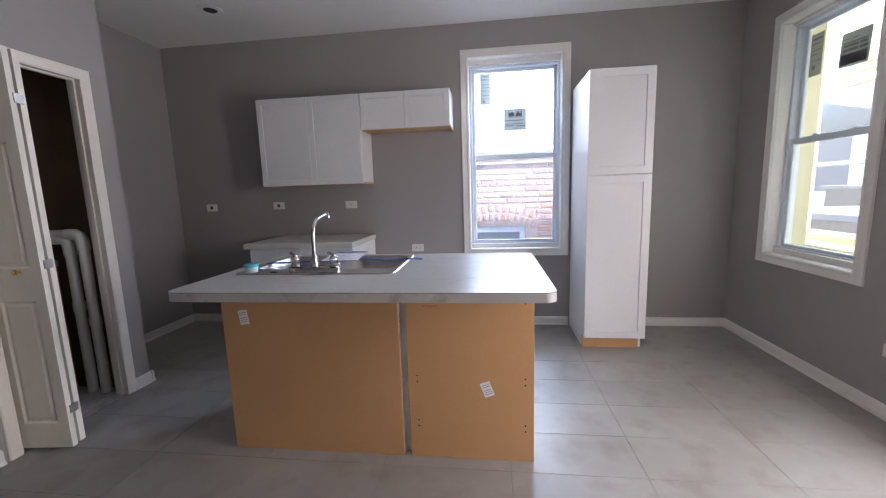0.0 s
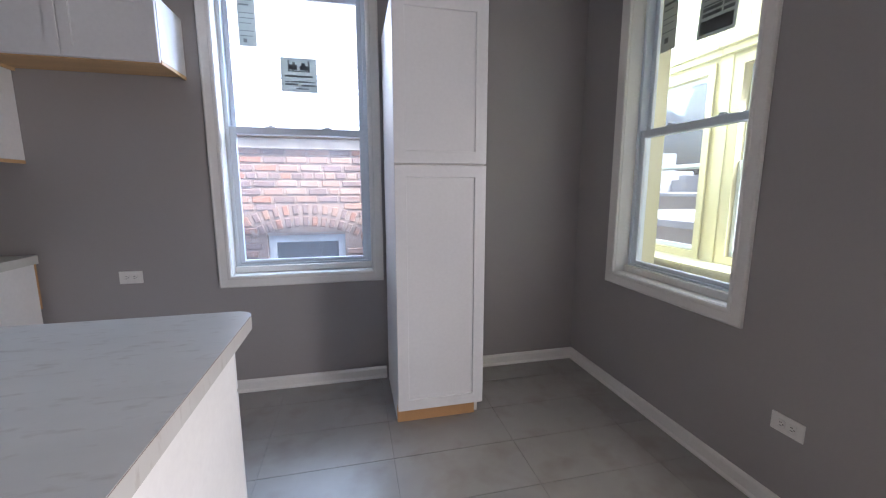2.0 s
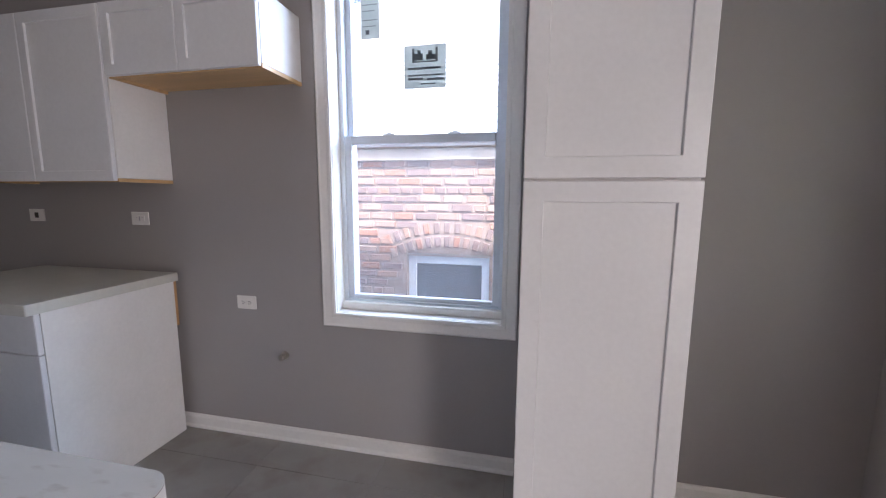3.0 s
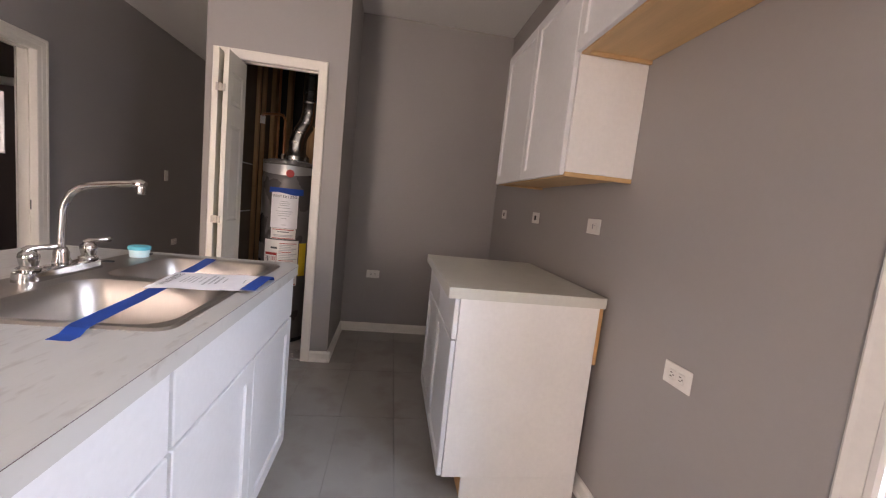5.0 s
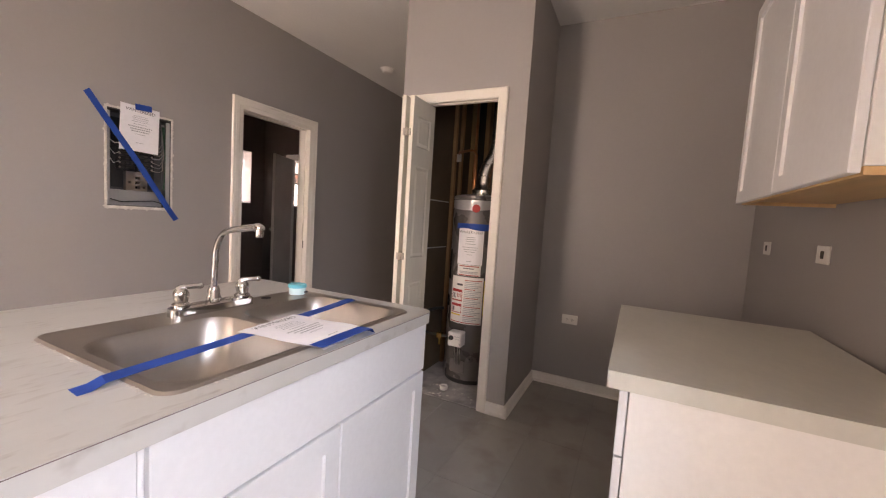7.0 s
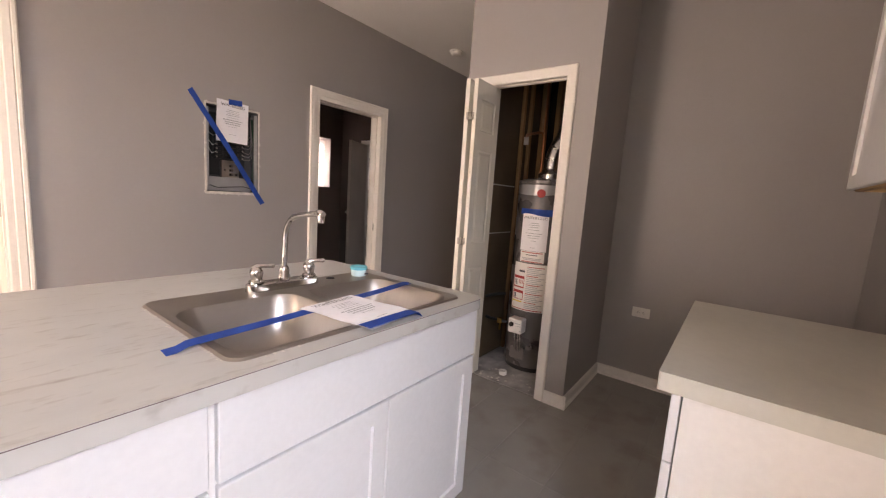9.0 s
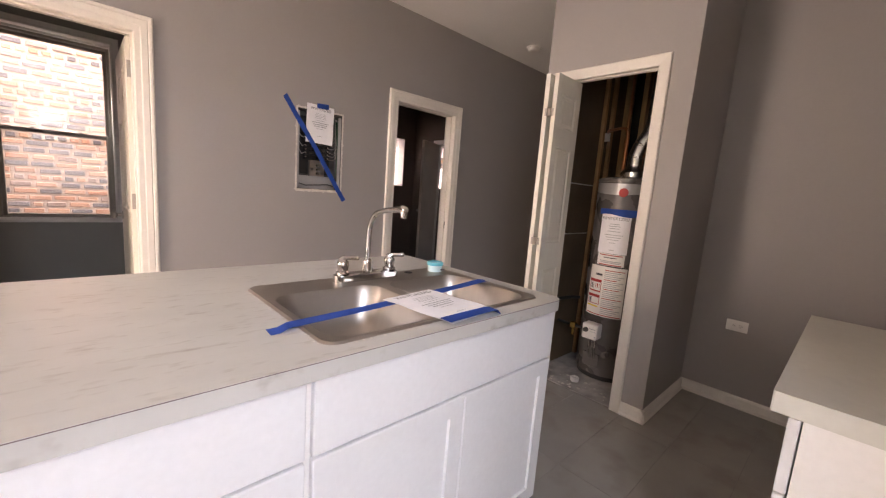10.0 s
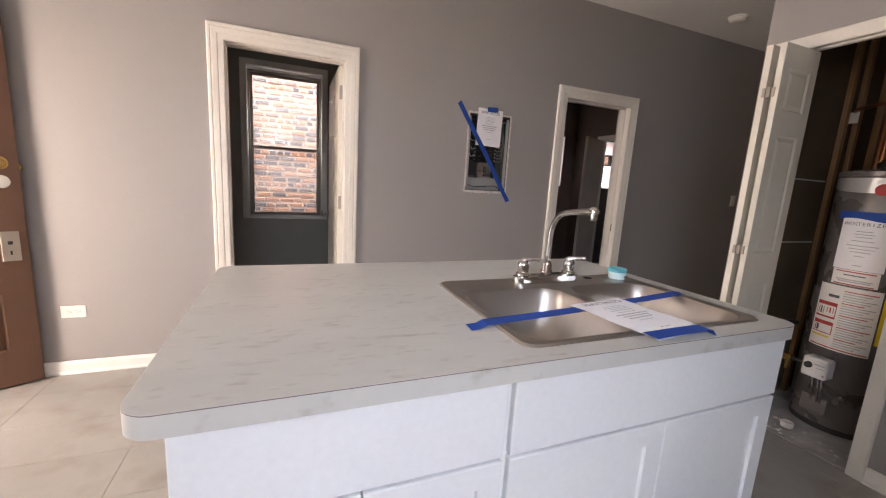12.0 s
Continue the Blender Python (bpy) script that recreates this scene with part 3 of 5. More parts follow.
window("window_3", OUTER, WIN_B, 1.575, "double-hung window in the side room facing brick", mat=material("taupe_vinyl", (0.30, 0.28, 0.24), 0.4), trim=material("grey_white_trim", (0.74, 0.73, 0.70), 0.45), head=0.02, glass=CLEAN_GLASS, sill=0.006, stool=True)


def block_window(name, rect):
    """Glass blocks, with a small vent in the second row."""
    u0, u1, z0, z1 = rect
    w = thing(name, OUTER @ Vector(((u0 + u1) / 2, 0, z0)), "glass-block window in a dark room", "window", kind="structure")
    part("window_frame", ring(u0, u1, z0, z1, 0.01, 0.01, 0.01, 0.01, 0.002, 0.22, OUTER, 0), TRIM, w)
    n, k = 3, 4
    for i in range(n):
        for j in range(k):
            a, b = u0 + 0.012 + (u1 - u0 - 0.024) * i / n, u0 + 0.012 + (u1 - u0 - 0.024) * (i + 1) / n
            c, d = z0 + 0.012 + (z1 - z0 - 0.024) * j / k, z0 + 0.012 + (z1 - z0 - 0.024) * (j + 1) / k
            if (i, j) == (1, 2):
                part("vent", ring(a + 0.004, b - 0.004, c + 0.004, d - 0.004, 0.02, 0.02, 0.02, 0.02, 0.14, 0.22, OUTER), BLACK, w, "dark metal vent")
            else:
                part("pane", boxes(((a + 0.004, 0.147, c + 0.004), (b - 0.004, 0.22, d - 0.004)), bevel=0.006, m=OUTER), GLASSBLOCK, w)


block_window("window_4", BLOCK_1)
block_window("window_5", BLOCK_2)

# ---- cabinets ----
FRONT_S = lambda y: side((0, y, 0), (1, 0, 0), (0, 1, 0))     # fronts that look south
FRONT_N = lambda y: side((0, y, 0), (-1, 0, 0), (0, -1, 0))   # fronts that look north


def upper_cabinet(x0, x1, z0, z1, label):
    """A wall cabinet with two shaker doors and a bare wood underside."""
    c = thing("wall_cabinet", ((x0 + x1) / 2, YN, z0), label, "cabinet", "wall cabinets")
    part("body", boxes(((x0, 4.072, z0 + 0.006), (x1, YN - 0.002, z1)), bevel=0.001), MELAMINE, c)
    part("bottom", boxes(((x0 + 0.014, 4.082, z0 + 0.001), (x1 - 0.014, YN - 0.004, z0 + 0.005))), BIRCH, c, "unpainted maple underside")
    part("bottom_rim", boxes(((x0, 4.072, z0 - 0.012), (x0 + 0.013, YN - 0.002, z0 + 0.005)), ((x1 - 0.013, 4.072, z0 - 0.012), (x1, YN - 0.002, z0 + 0.005)), ((x0 + 0.013, 4.072, z0 - 0.012), (x1 - 0.013, 4.094, z0 + 0.001))), BIRCH, c)
    mid = (x0 + x1) / 2
    for a, b in ((x0 + 0.002, mid - 0.0015), (mid + 0.0015, x1 - 0.002)):
        part("door", shaker(a, b, z0 - 0.008, z1, 0.02, FRONT_S(4.050), 0.062), CABINET, c)
    return c


upper_cabinet(-1.112, -0.153, 1.408, 2.165, "white shaker wall cabinet with two doors")
upper_cabinet(-0.148, 0.637, 1.868, 2.165, "short white shaker wall cabinet with two doors")

pantry = thing("pantry_cabinet", (1.93, 4.05, 0), "tall white shaker pantry cabinet with two doors", "cabinet")
part("body", boxes(((1.702, 3.762, 0.105), (2.162, 4.345, 2.15)), bevel=0.001), MELAMINE, pantry)
for x in (1.702, 2.147):
    part("side_panel", boxes(((x, 3.83, 0.0), (x + 0.0145, 4.345, 0.1045))), MELAMINE, pantry)
part("toe_kick", boxes(((1.702, 3.812, 0.0), (2.138, 3.828, 0.104))), MDF, pantry, "brown board toe kick")
part("door", shaker(1.70, 2.164, 0.103, 1.382, 0.02, FRONT_S(3.74), 0.078), CABINET, pantry, "long lower door")
part("door", shaker(1.70, 2.164, 1.389, 2.15, 0.02, FRONT_S(3.74), 0.078), CABINET, pantry, "upper door")

base_unit = thing("base_cabinet", (-0.62, 4.0, 0), "white base cabinet with drawer fronts and doors", "cabinet")
part("body", boxes(((-1.07, 3.715, 0.10), (-0.160, 4.312, 0.870)), bevel=0.001), MELAMINE, base_unit)
for x in (-0.175, -1.07):
    part("side_panel", boxes(((x, 3.80, 0), (x + 0.0145, 4.312, 0.0995))), MELAMINE, base_unit)
part("toe_kick", boxes(((-1.054, 3.80, 0), (-0.1755, 3.815, 0.0995))), MDF, base_unit)
for a, b in ((-1.07, -0.617), (-0.613, -0.160)):
    part("drawer_front", shaker(a, b, 0.70, 0.868, 0.02, FRONT_S(3.692), 0), CABINET, base_unit)
    part("door", shaker(a, b, 0.105, 0.695, 0.02, FRONT_S(3.692), 0.062), CABINET, base_unit)
part("back_cleat", boxes(((-0.30, 4.313, 0.62), (-0.163, 4.330, 0.870))), MDF, base_unit, "bare wood strip at the back")


def worktop(name, x0, x1, y0, y1, z0, z1, radii, mat, label, seam=0.0, cut=None):
    """A laminate top with rounded corners and a dark seam under its surface sheet."""
    def outline(g):
        pts = []
        for (cx, cy, a0), r in zip(((x0, y0, 180), (x1, y0, 270), (x1, y1, 0), (x0, y1, 90)), radii):
            sx, sy = (1 if cx == x0 else -1), (1 if cy == y0 else -1)
            for k in range(17):
                a = radians(a0 + 90 * k / 16)
                pts.append((cx + sx * r + (r - g) * math.cos(a), cy + sy * r + (r - g) * math.sin(a)))
        return pts
    w = thing(name, ((x0 + x1) / 2, (y0 + y1) / 2, z0), label, "worktop")

    def plate(n, lo, hi, g, m):
        bm = bmesh.new()
        a, b = [bm.verts.new((x, y, lo)) for x, y in outline(g)], [bm.verts.new((x, y, hi)) for x, y in outline(g)]
        hole = []
        if cut:
            cx0, cx1, cy0, cy1 = cut
            corners = ((cx0, cy0), (cx1, cy0), (cx1, cy1), (cx0, cy1))
            hole = [[bm.verts.new((x, y, z)) for x, y in corners] for z in (lo, hi)]
        k = len(a)
        for i in range(k):
            bm.faces.new((a[i], a[(i + 1) % k], b[(i + 1) % k], b[i]))
        if cut:
            for i in range(4):
                bm.faces.new((hole[0][i], hole[0][(i + 1) % 4], hole[1][(i + 1) % 4], hole[1][i]))
            for ring_, h in ((a, hole[0]), (b, hole[1])):
                for q in range(4):                              # corner fans joined to the cut-out
                    arc = ring_[q * 17:q * 17 + 17]
                    for i in range(16):
                        bm.faces.new((arc[i], arc[i + 1], h[q]))
                    nxt = ring_[((q + 1) * 17) % 68]
                    bm.faces.new((arc[16], nxt, h[(q + 1) % 4], h[q]))
        else:
            bm.faces.new(a[::-1]), bm.faces.new(b)
        return part(n, bm, m, w, smooth=True)
    plate("edge_band", z0, z1 - 0.0032, 0, mat)
    if seam:
        plate("seam", z1 - 0.0032, z1 - 0.0012, 0.0004, EDGE_LINE)
    plate("top_sheet", z1 - (0.0012 if seam else 0.0032), z1, 0, mat)
    return w


worktop("worktop", -1.105, -0.150, 3.662, 4.335, 0.871, 0.915, (0.006,) * 4, COUNTER2, "pale grey-green laminate worktop on the base cabinet")
worktop("island_worktop", -0.405, 1.212, 2.078, 3.04, 0.875, 0.915, (0.05, 0.05, 0.05, 0.05), COUNTER, "white marbled laminate island top with dark seam", 1, (-0.318, 0.490, 2.437, 2.968))


def island_unit(x0, x1, label, drawer, doors):
    c = thing("island_cabinet", ((x0 + x1) / 2, 2.7, 0), label, "cabinet", "island cabinets")
    for x in (x0, x1 - 0.016):
        part("side_panel", boxes(((x, 2.3925, 0.10), (x + 0.016, 2.996, 0.872)), ((x, 2.3925, 0), (x + 0.016, 2.93, 0.101))), MELAMINE, c)
    part("bottom_panel", boxes(((x0 + 0.0165, 2.3925, 0.10), (x1 - 0.0165, 2.996, 0.116))), MELAMINE, c)
    part("front_rail", boxes(((x0 + 0.0165, 2.98, 0.84), (x1 - 0.0165, 2.996, 0.872))), MELAMINE, c)
    part("back_panel", boxes(((x0, 2.379, 0.0), (x1, 2.392, 0.872)), bevel=0.0015), MDF, c, "bare brown board back")
    part("toe_kick", boxes(((x0 + 0.017, 2.915, 0), (x1 - 0.017, 2.93, 0.0995))), MDF, c)
    m = FRONT_N(3.018)
    part("drawer_front", shaker(-drawer[1], -drawer[0], 0.689, 0.868, 0.02, m, 0), CABINET, c)
    for a, b in doors:
        part("door", shaker(-b, -a, 0.105, 0.681, 0.02, m, 0.076), CABINET, c)
    return c


isl_a = island_unit(-0.378, 0.526, "white sink base cabinet with bare brown back", (-0.389, 0.540), [(-0.389, 0.067), (0.070, 0.540)])
isl_b = island_unit(0.560, 1.158, "white island base cabinet with bare brown back", (0.557, 1.156), [(0.557, 0.855), (0.858, 1.156)])
part("filler", boxes(((0.527, 2.42, 0.0), (0.559, 2.996, 0.872))), MELAMINE, isl_a, "white filler strip")
for x, zs in ((0.605, (0.815, 0.79, 0.425, 0.395, 0.195, 0.165)), (1.118, (0.815, 0.785, 0.42, 0.39, 0.185, 0.155))):
    for z in zs:
        part("screw_hole", lathe(bmesh.new(), (x, 2.3788, z), [(0.0042, 0), (0.0042, 0.001)], 10, "-y"), DARK, isl_b)
part("stamp", boxes(((0.655, 2.3782, 0.798), (0.715, 2.3788, 0.802)), ((0.66, 2.3782, 0.79), (0.71, 2.3788, 0.793)), ((0.645, 2.3782, 0.77), (0.715, 2.3788, 0.773))), REDINK, isl_b, "faint red printed stamp")
for c, x, z, a in ((isl_a, -0.262, 0.71, -8), (isl_b, 0.94, 0.365, -20)):
    mm = pose(x, 2.378, z, 0, a, 0)
    tag = part("paper_tag", boxes(((-0.024, -0.0006, -0.037), (0.024, 0.0004, 0.037)), m=mm), PAPER, c, "white paper label")
    part("print", boxes(*[((-0.018, -0.0012, q), (0.018, -0.0007, q + 0.003)) for q in (-0.025, -0.015, -0.005, 0.012, 0.022)], m=mm), FAINT, tag)

# ---- sink, tap and what lies on them ----
SX0, SX1, SY0, SY1, SZ = -0.330, 0.503, 2.420, 2.985, 0.9165
sink = thing("kitchen_sink", ((SX0 + SX1) / 2, 2.70, 0.915), "double-bowl brushed stainless steel sink set in worktop", "sink")


def rounded(cx, cy, hx, hy, r, n=6):
    return [(cx + sx * (hx - r) + r * math.cos(a), cy + sy * (hy - r) + r * math.sin(a)) for sx, sy, a0 in ((1, 1, 0), (-1, 1, 90), (-1, -1, 180), (1, -1, 270)) for a in (radians(a0 + 90 * k / n) for k in range(n + 1))]


def bowl(cx, cy, hx, hy):
    bm = bmesh.new()
    rings = []
    for inset, z, r in ((-0.012, SZ + 0.002, 0.075), (-0.004, SZ + 0.001, 0.07), (0.002, SZ - 0.008, 0.068), (0.012, SZ - 0.05, 0.07), (0.022, SZ - 0.095, 0.072), (0.034, SZ - 0.122, 0.072), (0.052, SZ - 0.143, 0.07), (0.078, SZ - 0.157, 0.06), (0.12, SZ - 0.166, 0.03)):
        rings.append([bm.verts.new((x, y, z)) for x, y in rounded(cx, cy, hx - inset, hy - inset, r)])
    for a, b in zip(rings, rings[1:]):
        for k in range(len(a)):
            bm.faces.new((a[k], a[(k + 1) % len(a)], b[(k + 1) % len(a)], b[k]))
    bm.faces.new(rings[-1])
    part("bowl", bm, STEEL, sink, smooth=True)
    part("drain", lathe(bmesh.new(), (cx, cy, SZ - 0.1672), [(0.056, 0), (0.056, 0.002), (0.048, 0.003), (0.042, 0.0015), (0.01, 0.0012)], 24), CHROME, sink, smooth=True)


BOWLS = ((0.292, 2.757, 0.178, 0.198), (-0.117, 2.757, 0.178, 0.198))
for b in BOWLS:
    bowl(*b)
bm = bmesh.new()                                            # the rim: strips round the two bowls
outer = rounded((SX0 + SX1) / 2, (SY0 + SY1) / 2, (SX1 - SX0) / 2, (SY1 - SY0) / 2, 0.04)
o_lo, o_hi = [bm.verts.new((x, y, 0.9152)) for x, y in outer], [bm.verts.new((x * 1.0, y, SZ + 0.004)) for x, y in rounded((SX0 + SX1) / 2, (SY0 + SY1) / 2, (SX1 - SX0) / 2 - 0.006, (SY1 - SY0) / 2 - 0.006, 0.036)]
o_in = [bm.verts.new((x, y, SZ + 0.002)) for x, y in rounded((SX0 + SX1) / 2, (SY0 + SY1) / 2, (SX1 - SX0) / 2 - 0.014, (SY1 - SY0) / 2 - 0.014, 0.03)]
for a, b in ((o_lo, o_hi), (o_hi, o_in)):
    for k in range(len(a)):
        bm.faces.new((a[k], a[(k + 1) % len(a)], b[(k + 1) % len(a)], b[k]))
edges = [e for e in bm.edges if e.verts[0] in o_in and e.verts[1] in o_in]
for cx, cy, hx, hy in BOWLS:
    vs = [bm.verts.new((x, y, SZ + 0.002)) for x, y in rounded(cx, cy, hx + 0.010, hy + 0.010, 0.074)]
    edges += [bm.edges.new((vs[k], vs[(k + 1) % len(vs)])) for k in range(len(vs))]
bmesh.ops.triangle_fill(bm, use_beauty=True, edges=edges)
part("rim", bm, STEEL, sink, smooth=True)
part("hole_plug", lathe(bmesh.new(), (-0.130, 2.462, SZ + 0.002), [(0.017, 0), (0.017, 0.002), (0.012, 0.003)], 18), BLACK, sink, "black plug in the spare tap hole")

bm = bmesh.new()
rnd = random.Random(21)
rim_line = [(0.506 + rnd.uniform(-0.002, 0.004), 2.44 + 0.0125 * k) for k in range(43)] + [(0.47 - 0.02 * k, 2.988 + rnd.uniform(-0.001, 0.003)) for k in range(38)]
for x, y in rim_line:
    if rnd.random() < 0.7:
        r = rnd.uniform(0.0015, 0.0036)
        bmesh.ops.create_icosphere(bm, subdivisions=1, radius=r, matrix=Matrix.Translation((x, y, 0.9155)) @ Matrix.Diagonal((rnd.uniform(0.7, 1.5), rnd.uniform(0.9, 2.0), 0.35, 1)))
part("caulk", bm, PLASTER, sink, "rough white caulk round the rim", kind="stuff")

tap = thing("kitchen_faucet", (0.085, 2.478, SZ + 0.002), "chrome two-handle kitchen faucet with tall arched spout", "faucet")
bm = bmesh.new()
lo = [bm.verts.new((x, y, SZ + 0.002)) for x, y in rounded(0.085, 2.478, 0.138, 0.030, 0.028)]
mid = [bm.verts.new((x, y, SZ + 0.025)) for x, y in rounded(0.085, 2.478, 0.136, 0.028, 0.026)]
hi = [bm.verts.new((x, y, SZ + 0.030)) for x, y in rounded(0.085, 2.478, 0.128, 0.020, 0.019)]
for a, b in ((lo, mid), (mid, hi)):
    for k in range(len(a)):
        bm.faces.new((a[k], a[(k + 1) % len(a)], b[(k + 1) % len(a)], b[k]))
bm.faces.new(hi), bm.faces.new(lo[::-1])
part("deck_plate", bm, CHROME, tap, smooth=True)
part("spout_base", lathe(bmesh.new(), (0.085, 2.478, SZ + 0.03), [(0.021, 0), (0.022, 0.012), (0.018, 0.022), (0.019, 0.034), (0.0145, 0.046), (0.0125, 0.05)], 24), CHROME, tap, smooth=True)
arc = [(0.085, 2.478, SZ + 0.05), (0.085, 2.478, 1.02), (0.085, 2.481, 1.075)]
arc += [(0.085, 2.481 + 0.078 * (1 - math.cos(a)), 1.085 + 0.097 * math.sin(a)) for a in (radians(x) for x in range(12, 85, 12))]
arc += [(0.084, 2.58, 1.187), (0.083, 2.63, 1.194), (0.082, 2.672, 1.199)]
spout = part("spout", tube(bmesh.new(), arc, 0.0098, 14), CHROME, tap, smooth=True)
bm = tube(bmesh.new(), [(0.082, 2.664, 1.198), (0.082, 2.682, 1.199), (0.082, 2.695, 1.197)], [0.0125, 0.0145, 0.010], 16)
part("aerator", lathe(bm, (0.082, 2.684, 1.170), [(0.0105, 0), (0.0115, 0.004), (0.0125, 0.02), (0.011, 0.026)], 16), CHROME, spout, smooth=True)
for x, tip in ((0.187, (-0.046, 0.042)), (-0.017, (-0.046, 0.042))):
    h = part("handle", lathe(bmesh.new(), (x, 2.478, SZ + 0.03), [(0.024, 0), (0.026, 0.006), (0.018, 0.012), (0.020, 0.022), (0.0225, 0.034), (0.021, 0.044), (0.014, 0.053), (0.005, 0.057)], 20), CHROME, tap, smooth=True)
    part("lever", tube(bmesh.new(), [(x + tip[0] * f, 2.478 + tip[1] * f, SZ + h_) for f, h_ in ((-0.10, 0.078), (0.06, 0.086), (0.24, 0.089), (0.62, 0.091), (0.84, 0.092), (0.93, 0.091))], [0.014, 0.0115, 0.0075, 0.0075, 0.0095, 0.006], 12), CHROME, h, smooth=True)

tub = thing("small_tub", (-0.262, 2.482, SZ + 0.002), "small pale plastic tub with a light blue lid", "tub")
part("cup", lathe(bmesh.new(), (-0.262, 2.482, SZ + 0.0022), [(0.029, 0), (0.031, 0.003), (0.033, 0.028)], 28), TUB, tub, smooth=True)
lid = part("lid", lathe(bmesh.new(), (-0.262, 2.482, SZ + 0.030), [(0.0355, 0), (0.036, 0.002), (0.036, 0.011), (0.033, 0.0135), (0.02, 0.0125)], 28), LID, tub, "light blue plastic lid", smooth=True)
part("print", boxes(((-0.285, 2.5125, SZ + 0.010), (-0.268, 2.516, SZ + 0.016))), INK, tub)


def notice(name, m, parent_label, sheet=None):
    """A printed letter-size notice on its own axes: x to the right, y up, z off the sheet."""
    w, h = 0.108, 0.14
    n = thing(name, m.translation, parent_label, "paper notice", "winterizing notices")
    bm = bmesh.new()
    cols, rows = 8, 8
    g = {}
    for i in range(cols + 1):
        for j in range(rows + 1):
            x, y = w * (2 * i / cols - 1), h * (2 * j / rows - 1)
            z = 0.0015 * math.sin(3 * i + 1.3 * j) + (sheet(x, y) if sheet else 0)
            g[i, j] = bm.verts.new(m @ Vector((x, y, z)))
    for i in range(cols):
        for j in range(rows):
            bm.faces.new((g[i, j], g[i + 1, j], g[i + 1, j + 1], g[i, j + 1]))
    page = part("page", bm, PAPER, n, smooth=True)
    text_mesh("heading", "WINTERIZED", 0.0275, m @ Matrix.Translation((0, h * 0.78, 0.004 + (sheet(0, h * 0.78) if sheet else 0))), INK, page, "dark printed heading")
    bm = bmesh.new()
    for y, ww, t in ((0.55, 0.36, 1), (0.47, 0.42, 1), (0.39, 0.36, 1), (0.31, 0.42, 1), (0.2, 0.34, 1), (0.08, 0.6, 2), (-0.02, 0.5, 2), (-0.12, 0.44, 2), (-0.24, 0.26, 1), (-0.62, 0.2, 1)):
        z = 0.0035 + (sheet(0, h * y) if sheet else 0)
        k, x = 0, -ww
        while x < ww:
            step = 0.06 + 0.05 * ((k * 7 + int(90 * ww)) % 5) / 4
            box(bm, (x * w, h * y - 0.0016 * t, z), (min(x + step, ww) * w, h * y + 0.0016 * t, z + 0.0002), 0, m)
            x, k = x + step + 0.03, k + 1
    part("print", bm, FAINT, page, "grey lines of small print", kind="stuff")
    return n


def flat_axes(origin, right, up):
    r, u = Vector(right).normalized(), Vector(up).normalized()
    o = r.cross(u).normalized()
    return Matrix(((r.x, u.x, o.x, origin[0]), (r.y, u.y, o.y, origin[1]), (r.z, u.z, o.z, origin[2]), (0, 0, 0, 1)))


def tape_strip(name, pts, width_dir, width, parent=None, label="strip of blue masking tape"):
    """A strip of tape along points; the ends are torn a little uneven."""
    bm = bmesh.new()
    wd = Vector(width_dir).normalized() * width / 2
    along = (Vector(pts[-1]) - Vector(pts[0])).normalized()
    off = along.cross(wd).normalized() * 0.0008
    rows = []
    for k, p in enumerate(pts):
        tear = along * (0.006 if k == 0 else -0.005 if k == len(pts) - 1 else 0)
        a, b = Vector(p) + wd + tear, Vector(p) - wd
        rows.append([bm.verts.new(q) for q in (a, b, b + off, a + off)])
    for x, y in zip(rows, rows[1:]):
        for k in range(4):
            bm.faces.new((x[k], y[k], y[(k + 1) % 4], x[(k + 1) % 4]))
    bm.faces.new(rows[0]), bm.faces.new(rows[-1][::-1])
    if parent:
        return part(name, bm, TAPE, parent, label)
    ob = part(name, bm, TAPE)
    return tagged(ob, label, "tape")


sag = lambda x, y: 0.0015 + 0.002 * max(0, math.cos(y * 9))
notice("paper_notice", flat_axes((0.085, 2.892, SZ + 0.0075), (-1, -0.12, 0), (0.12, -1, 0)), "white printed winterizing notice lying across the sink", sag)
tape_strip("masking_tape", [(0.574, 2.836, 0.9157), (0.548, 2.838, 0.918), (0.525, 2.833, 0.924), (0.502, 2.824, SZ + 0.005), (0.40, 2.812, SZ + 0.004), (0.30, 2.806, SZ + 0.0055), (0.22, 2.798, SZ + 0.0062), (0.10, 2.781, SZ + 0.0062), (0.02, 2.768, SZ + 0.0062), (-0.08, 2.753, SZ + 0.0058), (-0.15, 2.742, SZ + 0.005), (-0.31, 2.716, SZ + 0.006), (-0.348, 2.710, 0.9158)], (0.2, 1, 0), 0.043, label="blue masking tape stretched over both sink bowls")
tape_strip("masking_tape", [(0.187, 3.025, SZ + 0.0175), (0.09, 3.022, SZ + 0.0185), (0.0, 3.018, SZ + 0.0175), (-0.025, 3.016, SZ + 0.0145), (-0.045, 3.015, 0.9158)], (0.02, 1, 0), 0.040, label="blue masking tape along the notice's edge")

# ---- doors ----
SIX = [(0.16, 0.44), (0.56, 0.84)]


def six_panels(w, h):
    return [(a * w, b * w, c * h, d * h) for a, b in SIX for c, d in ((0.10, 0.40), (0.49, 0.78), (0.84, 0.93))]


